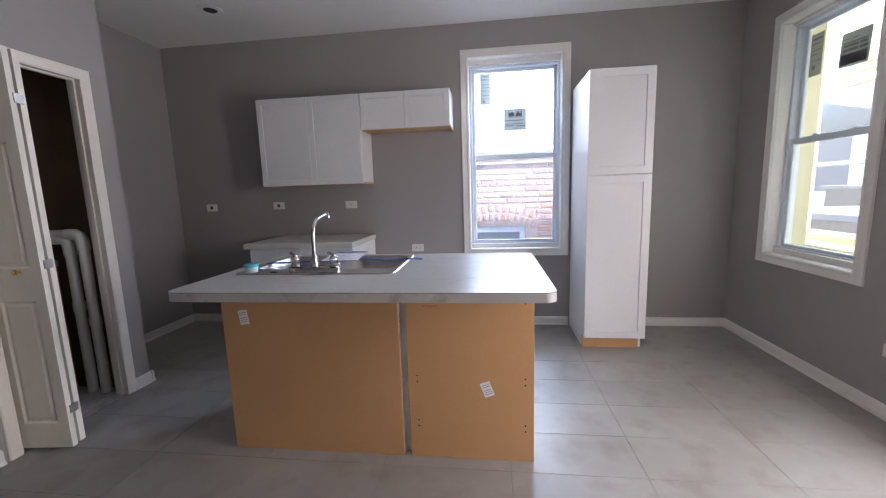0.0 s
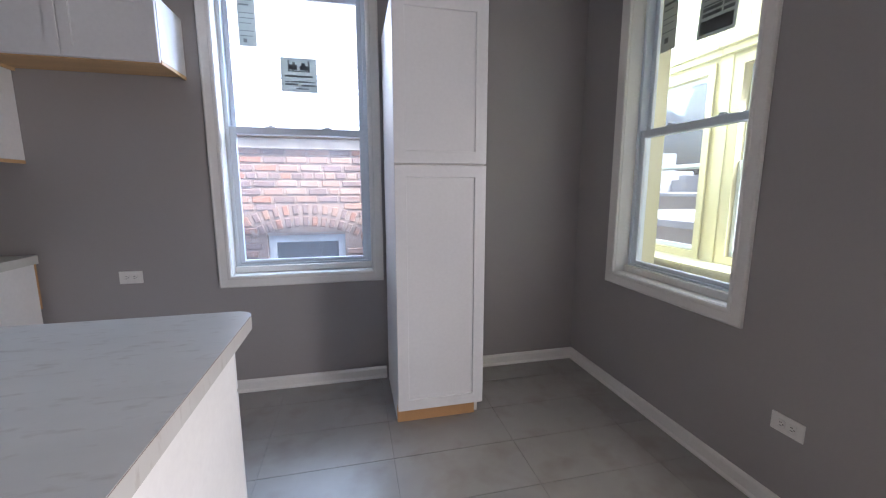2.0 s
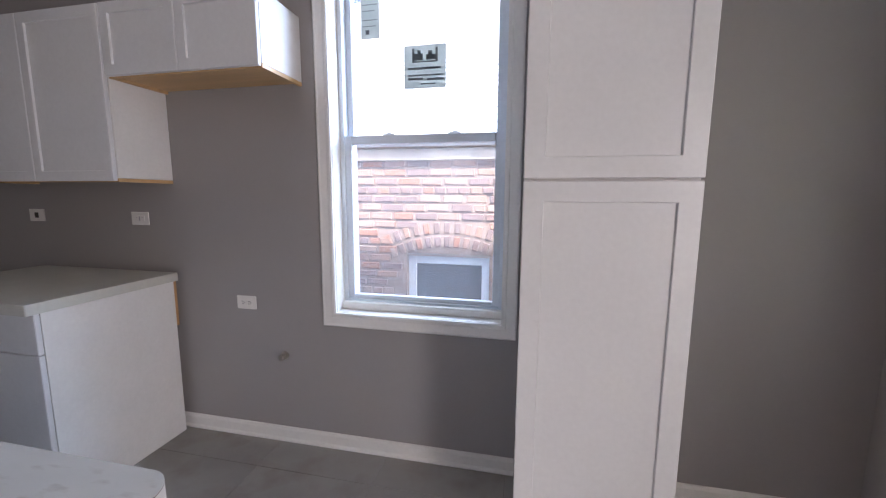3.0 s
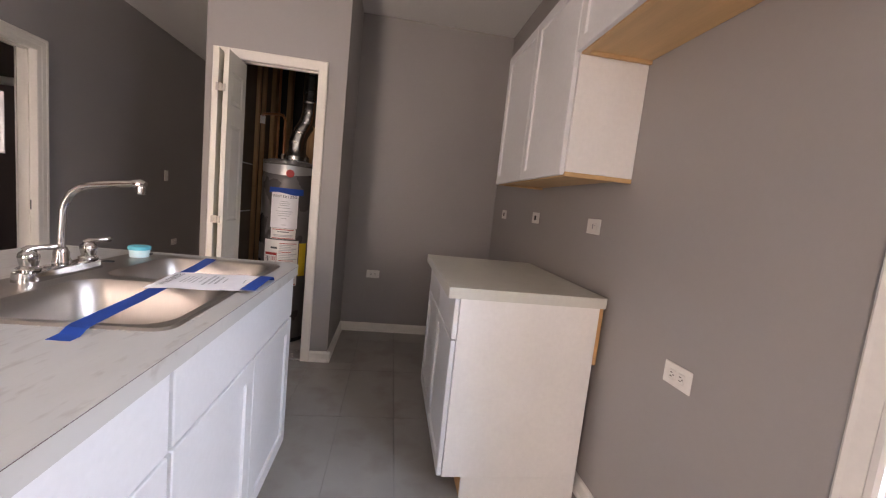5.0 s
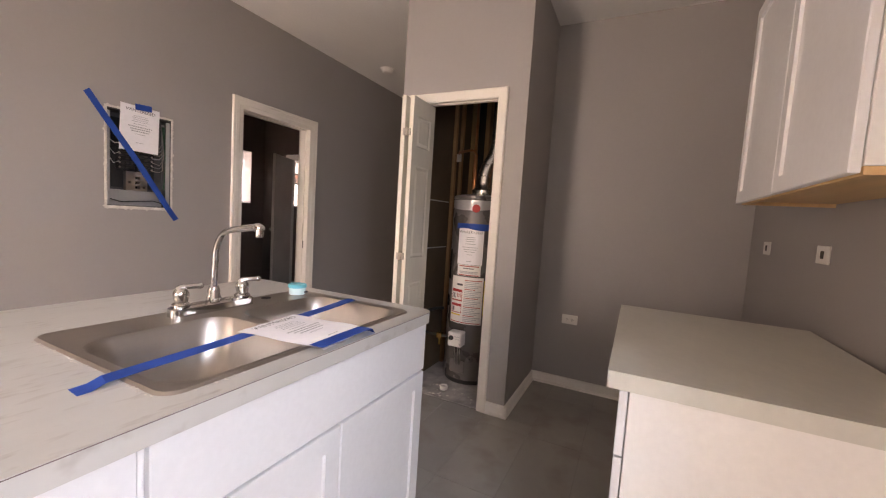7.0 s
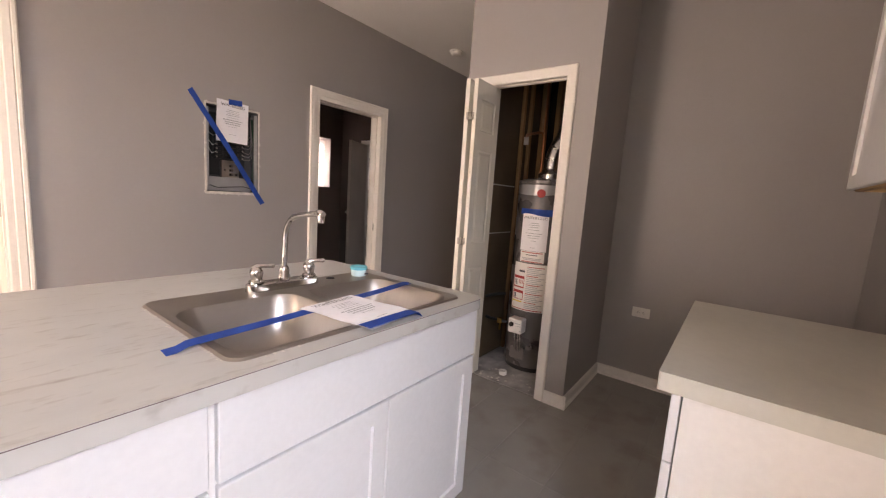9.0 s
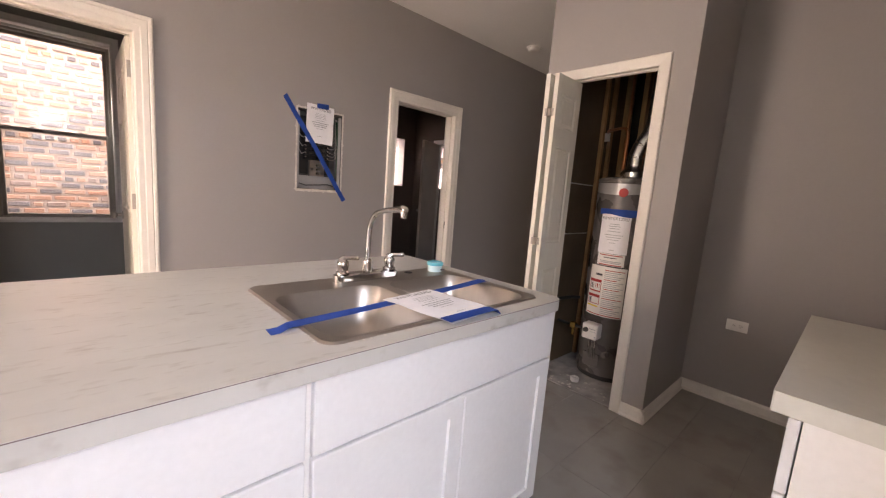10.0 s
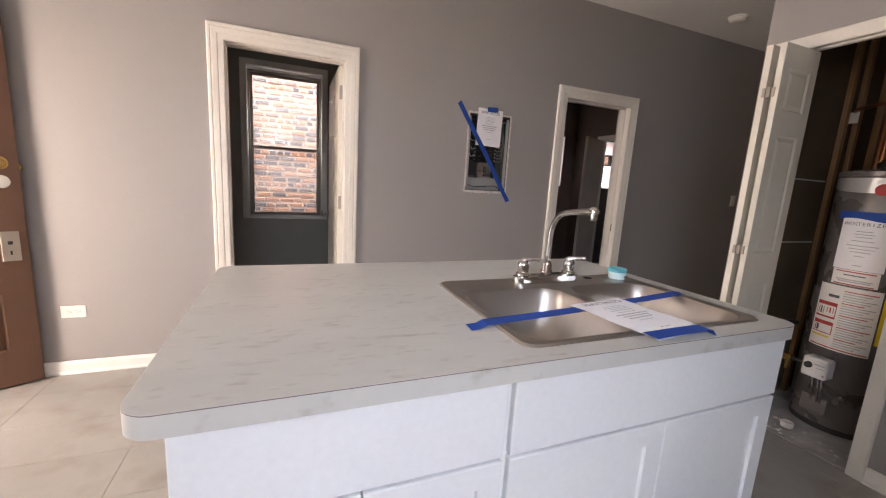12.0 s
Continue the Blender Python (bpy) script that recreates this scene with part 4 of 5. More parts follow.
leaf = thing("room_door", (0.625, 0.68, 0), "white six-panel interior door standing open", "door")
m = side((0.607, 0.703, 0.012), (0, -1, 0), (1, 0, 0))
part("slab", slab(0, 0.71, 0, 2.005, 0.036, panels=six_panels(0.71, 2.005), m=m), DOORPAINT, leaf)
for z in (0.28, 1.07, 1.84):
    part("hinge", boxes(((0.611, 0.7032, z - 0.047), (0.640, 0.7056, z + 0.047)), ((0.604, 0.7032, z - 0.05), (0.611, 0.709, z + 0.05)), bevel=0.001), NICKEL, leaf, "nickel hinge")
KNOB = [(0.03, 0), (0.03, 0.004), (0.012, 0.008), (0.011, 0.03), (0.026, 0.042), (0.027, 0.055), (0.018, 0.066)]
part("knob", lathe(lathe(bmesh.new(), (0.643, 0.055, 0.927), KNOB, 18, "x"), (0.607, 0.055, 0.927), KNOB, 18, "-x"), NICKEL, leaf, "dark nickel door knob", smooth=True)

bath = thing("bathroom_door", (-3.38, -1.10, 0), "plain grey-white flush door standing open in a dark room", "door")
d = Vector((0.60, 0.30, 0)).normalized()
m = side((-3.40, -1.085, 0.012), d, (-d.y, d.x, 0))
part("slab", slab(0, 0.60, 0, 1.99, 0.035, m=m), material("grey_flush_door", (0.62, 0.53, 0.44), 0.5), bath)
part("knob", lathe(bmesh.new(), m @ Vector((0.54, 0.0, 0.95)), [(0.026, 0), (0.012, 0.008), (0.011, 0.03), (0.026, 0.045), (0.018, 0.06)], 14, "-y"), NICKEL, bath, smooth=True)

bifold = thing("bifold_door", (-1.36, 2.31, 0), "white panelled bifold closet door folded open", "door")
ROWS3 = [(0.055, 0.235, 0.14, 0.80), (0.055, 0.235, 0.97, 1.58), (0.055, 0.235, 1.70, 1.90)]
for x0, y0, x1, y1 in ((-1.542, 2.254, -1.252, 2.287), (-1.560, 2.335, -1.270, 2.338)):
    a, b = Vector((x0, y0, 0.016)), Vector((x1, y1, 0.016))
    d = (b - a).normalized()
    part("leaf", slab(0, 0.29, 0, 2.012, 0.028, panels=ROWS3, m=side(a, d, (-d.y, d.x, 0)), groove=0.007), DOORPAINT, bifold)
for z in (0.22, 1.0, 1.80):
    part("hinge", boxes(((-1.258, 2.303, z - 0.022), (-1.2505, 2.318, z + 0.022)), ((-1.2695, 2.337, z - 0.022), (-1.262, 2.352, z + 0.022)), ((-1.262, 2.318, z - 0.024), (-1.255, 2.337, z + 0.024)), bevel=0.001), NICKEL, bifold, "small steel hinge")
part("knob", lathe(bmesh.new(), (-1.36, 2.276, 0.97), [(0.009, 0), (0.007, 0.012), (0.014, 0.02), (0.014, 0.027), (0.006, 0.031)], 14, "-y"), BRASS, bifold, "small brass knob", smooth=True)

back = thing("back_door", (3.06, 1.30, 0), "dark brown panelled wooden back door standing open", "door")
d = (Vector((2.31, 0.87, 0)) - Vector((3.06, 1.30, 0))).normalized()
m = side((3.05, 1.295, 0.012), d, (d.y, -d.x, 0)) @ Matrix.Translation((0, -0.022, 0))
W = 0.855
part("slab", slab(0, W, 0, 2.03, 0.044, panels=[(a, b, c, e) for a, b in ((0.12, 0.38), (0.475, 0.735)) for c, e in ((0.20, 0.52), (0.60, 0.88), (1.30, 1.86))], m=m, groove=0.014), BROWN, back)
for u, z, prof, mat, label in ((W - 0.07, 1.215, [(0.034, 0), (0.034, 0.006), (0.026, 0.011), (0.024, 0.009), (0.014, 0.009), (0.013, 0.014), (0.006, 0.015)], BRASS, "round brass deadbolt"),
                               (W - 0.07, 1.12, [(0.033, 0), (0.033, 0.008), (0.028, 0.012), (0.008, 0.014)], PLATE, "pale round plate")):
    bm = lathe(bmesh.new(), (0, 0, 0), prof, 24, "y")
    for faced in (0.044,):
        bmesh.ops.transform(bm, matrix=m @ Matrix.Translation((u, faced, z)), verts=bm.verts)
    part("deadbolt", bm, mat, back, label, smooth=True)
plate = part("lock_plate", boxes(((W - 0.10, 0.0442, 0.70), (W - 0.03, 0.048, 0.86)), bevel=0.0015, m=m), NICKEL, back, "old rectangular mortise plate")
part("keyhole", boxes(((W - 0.07, 0.0482, 0.735), (W - 0.062, 0.049, 0.755)), ((W - 0.075, 0.0482, 0.79), (W - 0.057, 0.049, 0.808)), m=m), BLACK, plate)
part("latch", boxes(((W, 0.010, 1.18), (W + 0.012, 0.034, 1.21)), m=m), BRASS, back, "brass bolt in the door's edge")

# ---- wall plates ----


def outlet(m, u, z, kind_, group="wall plates"):
    """A wall plate: duplex outlet lying on its side, decorator switch, or cable plate."""
    flat = kind_ in ("outlet", "cable", "gfci")
    w, h = (0.0585, 0.036) if flat else (0.036, 0.0585)
    names = {"outlet": ("power_outlet", "white horizontal duplex power outlet", "outlet"), "switch": ("light_switch", "white wall light switch", "switch"), "double": ("light_switch", "white two-gang plate with two toggle switches", "switch"),
             "cable": ("power_outlet", "white wall plate with a single outlet", "outlet"), "gfci": ("power_outlet", "white horizontal decorator outlet", "outlet")}
    if kind_ == "double":
        w = 0.058
    o = thing(names[kind_][0], m @ Vector((u, 0, z)), names[kind_][1], names[kind_][2], group)
    mm = m @ Matrix.Translation((u, 0, z))
    part("plate", boxes(((-w, -0.006, -h), (w, -0.0003, h)), bevel=0.002, m=mm), PLATE, o)
    if kind_ == "outlet":
        for c in (-0.0195, 0.0195):
            r = part("receptacle", boxes(((c - 0.014, -0.0085, -0.0165), (c + 0.014, -0.006, 0.0165)), bevel=0.003, m=mm), PLATE, o)
            part("slots", boxes(((c - 0.006, -0.0092, 0.005), (c + 0.003, -0.0086, 0.0075)), ((c - 0.006, -0.0092, -0.0075), (c + 0.003, -0.0086, -0.005)), ((c + 0.006, -0.0092, -0.002), (c + 0.010, -0.0086, 0.002)), m=mm), SLOT, r)
    elif kind_ == "gfci":
        r = part("receptacle", boxes(((-0.034, -0.0085, -0.0165), (0.034, -0.006, 0.0165)), bevel=0.0015, m=mm), PLATE, o)
        part("slots", boxes(((-0.024, -0.0092, 0.004), (-0.016, -0.0086, 0.0065)), ((0.016, -0.0092, 0.004), (0.024, -0.0086, 0.0065)), ((-0.004, -0.0095, -0.012), (0.004, -0.0086, 0.012)), m=mm), FAINT, r)
    elif kind_ == "cable":
        part("socket", boxes(((-0.014, -0.0085, -0.0155), (0.014, -0.006, 0.0155)), bevel=0.002, m=mm), SLOT, o)
    elif kind_ == "double":
        for c in (-0.023, 0.023):
            part("toggle", boxes(((c - 0.005, -0.016, 0.0), (c + 0.005, -0.006, 0.011)), ((c - 0.006, -0.0066, -0.012), (c + 0.006, -0.006, 0.012)), bevel=0.001, m=mm), PLATE, o)
            part("screw", lathe(bmesh.new(), mm @ Vector((c, -0.006, 0.03)), [(0.003, 0), (0.003, 0.0008)], 8, "-x"), NICKEL, o)
    else:
        part("toggle", boxes(((-0.0165, -0.009, -0.033), (0.0165, -0.006, 0.033)), bevel=0.002, m=mm), PLATE, o)


outlet(NORTH, -1.882, 1.212, "cable")
outlet(NORTH, -1.148, 1.214, "cable")
outlet(NORTH, -0.392, 1.206, "gfci")
outlet(NORTH, 0.257, 0.767, "outlet")
outlet(WEST, 3.291, 0.542, "outlet")
outlet(EAST, -2.87, 0.374, "outlet")
outlet(EAST, -2.329, 1.130, "double")
outlet(SOUTH, -2.161, 0.384, "outlet")
outlet(SOUTH, 3.54, 1.243, "switch")
outlet(SOUTH, 3.733, 0.462, "outlet")

nub = thing("gas_stub", (0.469, YN, 0.487), "capped grey gas pipe stub in the wall", "pipe stub")
part("flange", lathe(bmesh.new(), (0.469, YN - 0.0005, 0.487), [(0.024, 0), (0.023, 0.003), (0.014, 0.005)], 18, "-y"), NICKEL, nub, smooth=True)
part("cap", lathe(bmesh.new(), (0.469, YN - 0.004, 0.487), [(0.012, 0), (0.012, 0.016), (0.016, 0.017), (0.016, 0.034), (0.012, 0.037)], 10, "-y"), NICKEL, nub)

smoke = thing("smoke_detector", (-2.575, 1.205, TOP), "round white smoke detector on the ceiling", "smoke detector")
part("base", lathe(bmesh.new(), (-2.575, 1.205, TOP - 0.012), [(0.07, 0), (0.072, 0.004), (0.072, 0.0115)], 28), PLATE, smoke, smooth=True)
part("cover", lathe(bmesh.new(), (-2.575, 1.205, TOP - 0.040), [(0.02, 0), (0.046, 0.002), (0.056, 0.010), (0.062, 0.028)], 28), PLATE, smoke, smooth=True)

can = thing("ceiling_light", (-1.218, 3.727, TOP), "unlit recessed ceiling light with a white ring", "ceiling light")
bm = bmesh.new()
rings = [[bm.verts.new((-1.218 + r * math.cos(a), 3.727 + r * math.sin(a), z)) for a in (2 * math.pi * k / 32 for k in range(32))] for r, z in ((0.052, TOP - 0.001), (0.052, TOP - 0.006), (0.088, TOP - 0.004), (0.090, TOP - 0.0005))]
for a, b in zip(rings, rings[1:]):
    for k in range(32):
        bm.faces.new((a[k], a[(k + 1) % 32], b[(k + 1) % 32], b[k]))
part("trim_ring", bm, PLATE, can, smooth=True)
part("bulb", lathe(bmesh.new(), (-1.218, 3.727, TOP - 0.003), [(0.051, 0), (0.051, 0.002)], 28), BLACK, can, "dark empty lamp opening")

# ---- breaker panel ----
u0, u1, z0, z1 = BREAKERS
panel = thing("breaker_panel", SOUTH @ Vector(((u0 + u1) / 2, 0, z0)), "open electrical breaker panel without its cover", "electrical panel")
part("box", boxes(((u0 + 0.002, 0.10, z0), (u1 - 0.002, 0.104, z1)), ((u0 + 0.001, 0.002, z0 + 0.001), (u0 + 0.006, 0.10, z1 - 0.001)), ((u1 - 0.006, 0.002, z0 + 0.001), (u1 - 0.001, 0.10, z1 - 0.001)), ((u0 + 0.006, 0.002, z0 + 0.001), (u1 - 0.006, 0.10, z0 + 0.006)), ((u0 + 0.006, 0.002, z1 - 0.006), (u1 - 0.006, 0.10, z1 - 0.001)), m=SOUTH), DARKBOX, panel)
part("plaster_edge", ring(u0 - 0.010, u1 + 0.010, z0 - 0.014, z1 + 0.010, 0.014, 0.012, 0.018, 0.012, -0.003, 0.002, SOUTH, 0.0012), PLASTER, panel, "ragged white plaster edge")
rnd = random.Random(31)
bm = bmesh.new()
for k in range(90):
    q = rnd.uniform(0, 1)
    u, z = rnd.choice(((u0 - 0.008, z0 + q * (z1 - z0)), (u1 + 0.008, z0 + q * (z1 - z0)), (u0 + q * (u1 - u0), z0 - 0.010), (u0 + q * (u1 - u0), z1 + 0.008)))
    bmesh.ops.create_icosphere(bm, subdivisions=1, radius=rnd.uniform(0.003, 0.008), matrix=SOUTH @ Matrix.Translation((u, -0.001, z)) @ Matrix.Diagonal((rnd.uniform(0.6, 1.6), 0.35, rnd.uniform(0.6, 1.8), 1)))
part("plaster_crumbs", bm, PLASTER, panel, "chipped plaster round the box", kind="stuff")
for a, b in ((u1 - 0.03, u1 - 0.008), (u0 + 0.008, u0 + 0.02)):
    part("side_flange", boxes(((a, 0.004, z0 + 0.02), (b, 0.008, z1 - 0.02)), m=SOUTH), CABLE, panel)
part("back_plate", boxes(((u0 + 0.06, 0.088, z0 + 0.12), (u1 - 0.06, 0.098, z1 - 0.04)), m=SOUTH), BLACK, panel)
part("lower_shelf", boxes(((u0 + 0.008, 0.05, z0 + 0.008), (u1 - 0.03, 0.098, z0 + 0.105)), bevel=0.002, m=SOUTH), CABLE, panel)
for j in range(7):
    for c in (-0.052, 0.052):
        z = z0 + 0.235 + 0.028 * j
        b = part("breaker", boxes(((0.495 + c - 0.045, 0.055, z), (0.495 + c + 0.045, 0.088, z + 0.024)), bevel=0.002, m=SOUTH), BLACK, panel)
        part("toggle", boxes(((0.495 + c - 0.008, 0.046, z + 0.007), (0.495 + c + 0.010, 0.055, z + 0.017)), m=SOUTH), SLOT, b)
        part("screw", lathe(bmesh.new(), SOUTH @ Vector((0.495 + c * 1.72, 0.0535, z + 0.012)), [(0.006, 0), (0.006, 0.003)], 10, "y"), NICKEL, b)
bus = part("main_breaker", slab(0.435, 0.555, z0 + 0.105, z0 + 0.225, 0.03, [(0.448, 0.462, z0 + 0.15, z0 + 0.165), (0.487, 0.512, z0 + 0.118, z0 + 0.135), (0.487, 0.512, z0 + 0.148, z0 + 0.165), (0.487, 0.512, z0 + 0.178, z0 + 0.195), (0.528, 0.542, z0 + 0.12, z0 + 0.135)], m=SOUTH @ Matrix.Translation((0, 0.045, 0))), NICKEL, panel, "grey steel plate with cut-outs")
for z in (0.141, 0.171, 0.2):
    part("busbar", boxes(((0.485, 0.036, z0 + z), (0.527, 0.0445, z0 + z + 0.006)), bevel=0.001, m=SOUTH), CABLE, bus)
rnd = random.Random(4)
for k in range(14):
    z = z0 + 0.24 + 0.014 * k
    s_ = -1 if k % 2 else 1
    ue = 0.495 + s_ * 0.092
    wall_u = u0 + 0.022 if s_ < 0 else u1 - 0.022
    pts = [(ue, 0.052, z), ((ue + wall_u) / 2, 0.035 + rnd.uniform(-0.01, 0.01), z - rnd.uniform(0, 0.02)), (wall_u + rnd.uniform(-0.008, 0.008), 0.055, z + rnd.uniform(0.01, 0.04)), (wall_u + rnd.uniform(-0.008, 0.008), 0.06, z1 - 0.03)]
    part("wire", tube(bmesh.new(), [SOUTH @ Vector(q) for q in pts], 0.0022, 6), [NICKEL, BLACK, CABLE, PLATE][k % 4], panel)
for k in range(3):
    part("wire", tube(bmesh.new(), [SOUTH @ Vector((u1 - 0.03 + 0.006 * k, 0.03, z0 + 0.12 + 0.05 * k)), SOUTH @ Vector((u1 - 0.02, 0.025, z0 + 0.3)), SOUTH @ Vector((u1 - 0.028 - 0.006 * k, 0.03, z1 - 0.05))], 0.0028, 6), GREENWIRE, panel, "green ground wire")
part("wire", tube(bmesh.new(), [SOUTH @ Vector(q) for q in ((u0 + 0.02, 0.045, z0 + 0.05), (u0 + 0.09, 0.042, z0 + 0.03), (u1 - 0.09, 0.042, z0 + 0.045), (u1 - 0.03, 0.045, z0 + 0.03))], 0.003, 6), BLACK, panel)
notice("paper_notice", flat_axes((-0.487, YS + 0.008, 1.70), (-1, 0, -0.03), (-0.03, 0, 1)), "white printed winterizing notice taped over the panel")
tagged(part("masking_tape", boxes(((-0.046, 0.0, -0.018), (0.046, 0.002, 0.018)), bevel=0.0006, m=pose(-0.505, YS + 0.012, 1.836, 0, 3, 0)), TAPE), "short blue tape holding the notice", "tape")
tape_strip("masking_tape", [(-0.222, YS + 0.0012, 1.868), (-0.30, YS + 0.004, 1.75), (-0.46, YS + 0.016, 1.51), (-0.66, YS + 0.005, 1.205), (-0.712, YS + 0.0012, 1.132)], (0.84, 0, -0.55), 0.036, label="long diagonal strip of blue tape across the panel")

# ---- utility closet ----
HX, HY, HR = -2.005, 2.572, 0.204
heater = thing("water_heater", (HX, HY, 0.0), "tall grey tank water heater with printed labels", "water heater")
part("tank", lathe(bmesh.new(), (HX, HY, 0.035), [(HR - 0.006, 0), (HR, 0.008), (HR, 1.375), (HR - 0.004, 1.388)], 56), TANK, heater, smooth=True)
part("bottom_ring", lathe(bmesh.new(), (HX, HY, 0.001), [(HR - 0.012, 0), (HR - 0.012, 0.033)], 48), BLACK, heater, smooth=True)
part("top_cap", lathe(bmesh.new(), (HX, HY, 1.4235), [(HR + 0.002, 0), (HR + 0.003, 0.004), (HR + 0.001, 0.022), (HR - 0.05, 0.034), (0.06, 0.038)], 56), TANK, heater, smooth=True)


def wrap(name, a0, a1, z0, z1, out, mat, parent, label="", sag_=None):
    """A sheet bent round the tank between two bearings (degrees from +x)."""
    bm = bmesh.new()
    n = max(2, int(abs(a1 - a0) / 4))
    lo, hi = [], []
    for k in range(n + 1):
        a = radians(a0 + (a1 - a0) * k / n)
        drop = sag_(k / n) if sag_ else 0
        for row, z in ((lo, z0 + drop), (hi, z1)):
            row.append(bm.verts.new((HX + (HR + out) * math.cos(a), HY + (HR + out) * math.sin(a), z)))
    for k in range(n):
        bm.faces.new((lo[k], lo[k + 1], hi[k + 1], hi[k]))
    return part(name, bm, mat, parent, label, smooth=True, kind="stuff" if name == "print" else "")


band = wrap("top_band", -75, 75, 1.335, 1.412, 0.001, TANK_TOP, heater, "pale grey band near the top", lambda k: 0.035 * (2 * k - 1) ** 2)
bm = lathe(bmesh.new(), (0, 0, 0), [(0.03, 0), (0.03, 0.004), (0.026, 0.005)], 24, "x")
bmesh.ops.transform(bm, matrix=Matrix.Translation((HX + (HR + 0.001) * math.cos(radians(14)), HY + (HR + 0.001) * math.sin(radians(14)), 1.352)) @ pose(0, 0, 0, 0, 0, 14), verts=bm.verts)
part("badge", bm, REDINK, heater, "round red badge")
for a0, a1, z in ((-22, 0, 1.394), (6, 34, 1.394)):
    wrap("print", a0, a1, z - 0.006, z + 0.006, 0.002, FAINT, band)
page = wrap("notice_page", -22, 34, 0.93, 1.215, 0.003, PAPER, heater, "white printed winterizing notice")
wrap("notice_tape", -28, 44, 1.195, 1.238, 0.005, TAPE, heater, "blue masking tape", lambda k: 0.008 * math.sin(6 * k))
for q, letter in enumerate("WINTERIZED"):
    aa = radians(-16 + 44 * q / 9)
    text_mesh("letter", letter, 0.027, Matrix.Translation((HX + (HR + 0.0042) * math.cos(aa), HY + (HR + 0.0042) * math.sin(aa), 1.172)) @ flat_axes((0, 0, 0), (-math.sin(aa), math.cos(aa), 0), (0, 0, 1)), INK, page)
for z, h in ((1.135, 9), (1.12, 11), (1.105, 9), (1.085, 12), (1.06, 17), (1.043, 14), (1.026, 11), (1.005, 6), (0.955, 5)):
    wrap("print", 6 - h, 6 + h, z - 0.002, z + 0.002, 0.0038, FAINT, page)
mid = wrap("middle_label", -20, 32, 0.845, 0.928, 0.002, PLATE, heater, "white label with a red border")
for z, h, mt in ((0.90, 12, INK), (0.875, 20, FAINT), (0.865, 18, FAINT), (0.85, 22, REDINK), (0.918, 22, REDINK)):
    wrap("print", 6 - h, 6 + h, z - 0.003, z + 0.003, 0.003, mt, mid)
big = wrap("warning_label", -34, 40, 0.475, 0.835, 0.002, PLATE, heater, "large white warning label with red and black print")
for a0, a1, z0_, z1_, mt in ((-31, -4, 0.645, 0.735, REDINK), (-31, -4, 0.555, 0.625, REDINK), (-30, -5, 0.655, 0.715, PLATE), (-30, -5, 0.560, 0.605, PLATE), (-16, -7, 0.675, 0.705, REDINK), (-28, -20, 0.665, 0.705, INK), (-28, -22, 0.565, 0.60, INK), (-31, 38, 0.482, 0.488, REDINK), (-18, -4, 0.765, 0.78, INK), (-31, -6, 0.535, 0.545, YELLOW_TAG)):
    wrap("print", a0, a1, z0_, z1_, 0.003 + (0.0008 if mt is not REDINK or a0 == -16 else 0), mt, big)
for k in range(24):
    z = 0.81 - 0.0135 * k
    wrap("print", 0, 36 - 6 * (k % 3), z - 0.0025, z + 0.0025, 0.003, FAINT if k % 5 else REDINK, big)
wrap("energy_label", 42, 60, 0.55, 0.815, 0.002, YELLOW_TAG, heater, "yellow energy label")
valve = part("gas_valve", boxes(((-1.785, 2.505, 0.32), (-1.70, 2.615, 0.43)), bevel=0.008), PLATE, heater, "white gas control box")
part("dial", lathe(bmesh.new(), (-1.700, 2.535, 0.385), [(0.018, 0), (0.016, 0.012), (0.006, 0.014)], 18, "x"), BLACK, valve, "black control dial", smooth=True)
part("print", boxes(((-1.6995, 2.56, 0.395), (-1.6985, 2.605, 0.40)), ((-1.6995, 2.57, 0.378), (-1.6985, 2.605, 0.381)), ((-1.6995, 2.60, 0.34), (-1.6985, 2.61, 0.35))), FAINT, valve)
for y in (2.545, 2.57, 2.585):
    part("burner_tube", tube(bmesh.new(), [(-1.745, y, 0.32), (-1.74, y + 0.01, 0.26), (-1.765, y + 0.004, 0.2), (-1.787, y, 0.15)], 0.005, 8), DUCT, heater)
part("burner_cover", boxes(((-1.79, 2.50, 0.10), (-1.776, 2.62, 0.20)), bevel=0.004), TANK, heater)
part("gas_line", tube(bmesh.new(), [(-1.74, 2.505, 0.375), (-1.74, 2.33, 0.375), (-1.75, 2.29, 0.375)], 0.011, 10), BLACK, heater, "black iron gas pipe", smooth=True)
part("gas_line", tube(bmesh.new(), [(-1.93, 2.35, 0.54), (-1.90, 2.30, 0.535), (-1.80, 2.24, 0.52)], 0.012, 10), BLACK, heater, "black iron gas pipe", smooth=True)
part("gas_cock", boxes(((-1.76, 2.40, 0.355), (-1.72, 2.44, 0.395)), ((-1.745, 2.41, 0.30), (-1.735, 2.43, 0.355)), bevel=0.003), BRASS, heater)
part("drain_valve", lathe(bmesh.new(), (-1.79, 2.66, 0.22), [(0.024, 0), (0.024, 0.012), (0.012, 0.016), (0.012, 0.04), (0.016, 0.045)], 14, "x"), TANK, heater, smooth=True)
part("draft_hood", lathe(bmesh.new(), (HX + 0.05, HY + 0.05, 1.4615), [(0.095, 0), (0.10, 0.03), (0.075, 0.055), (0.064, 0.075)], 24), DUCT, heater, smooth=True)
duct = thing("vent_duct", (HX + 0.05, HY + 0.05, 1.54), "shiny galvanised flue pipe with elbows above the tank", "duct")
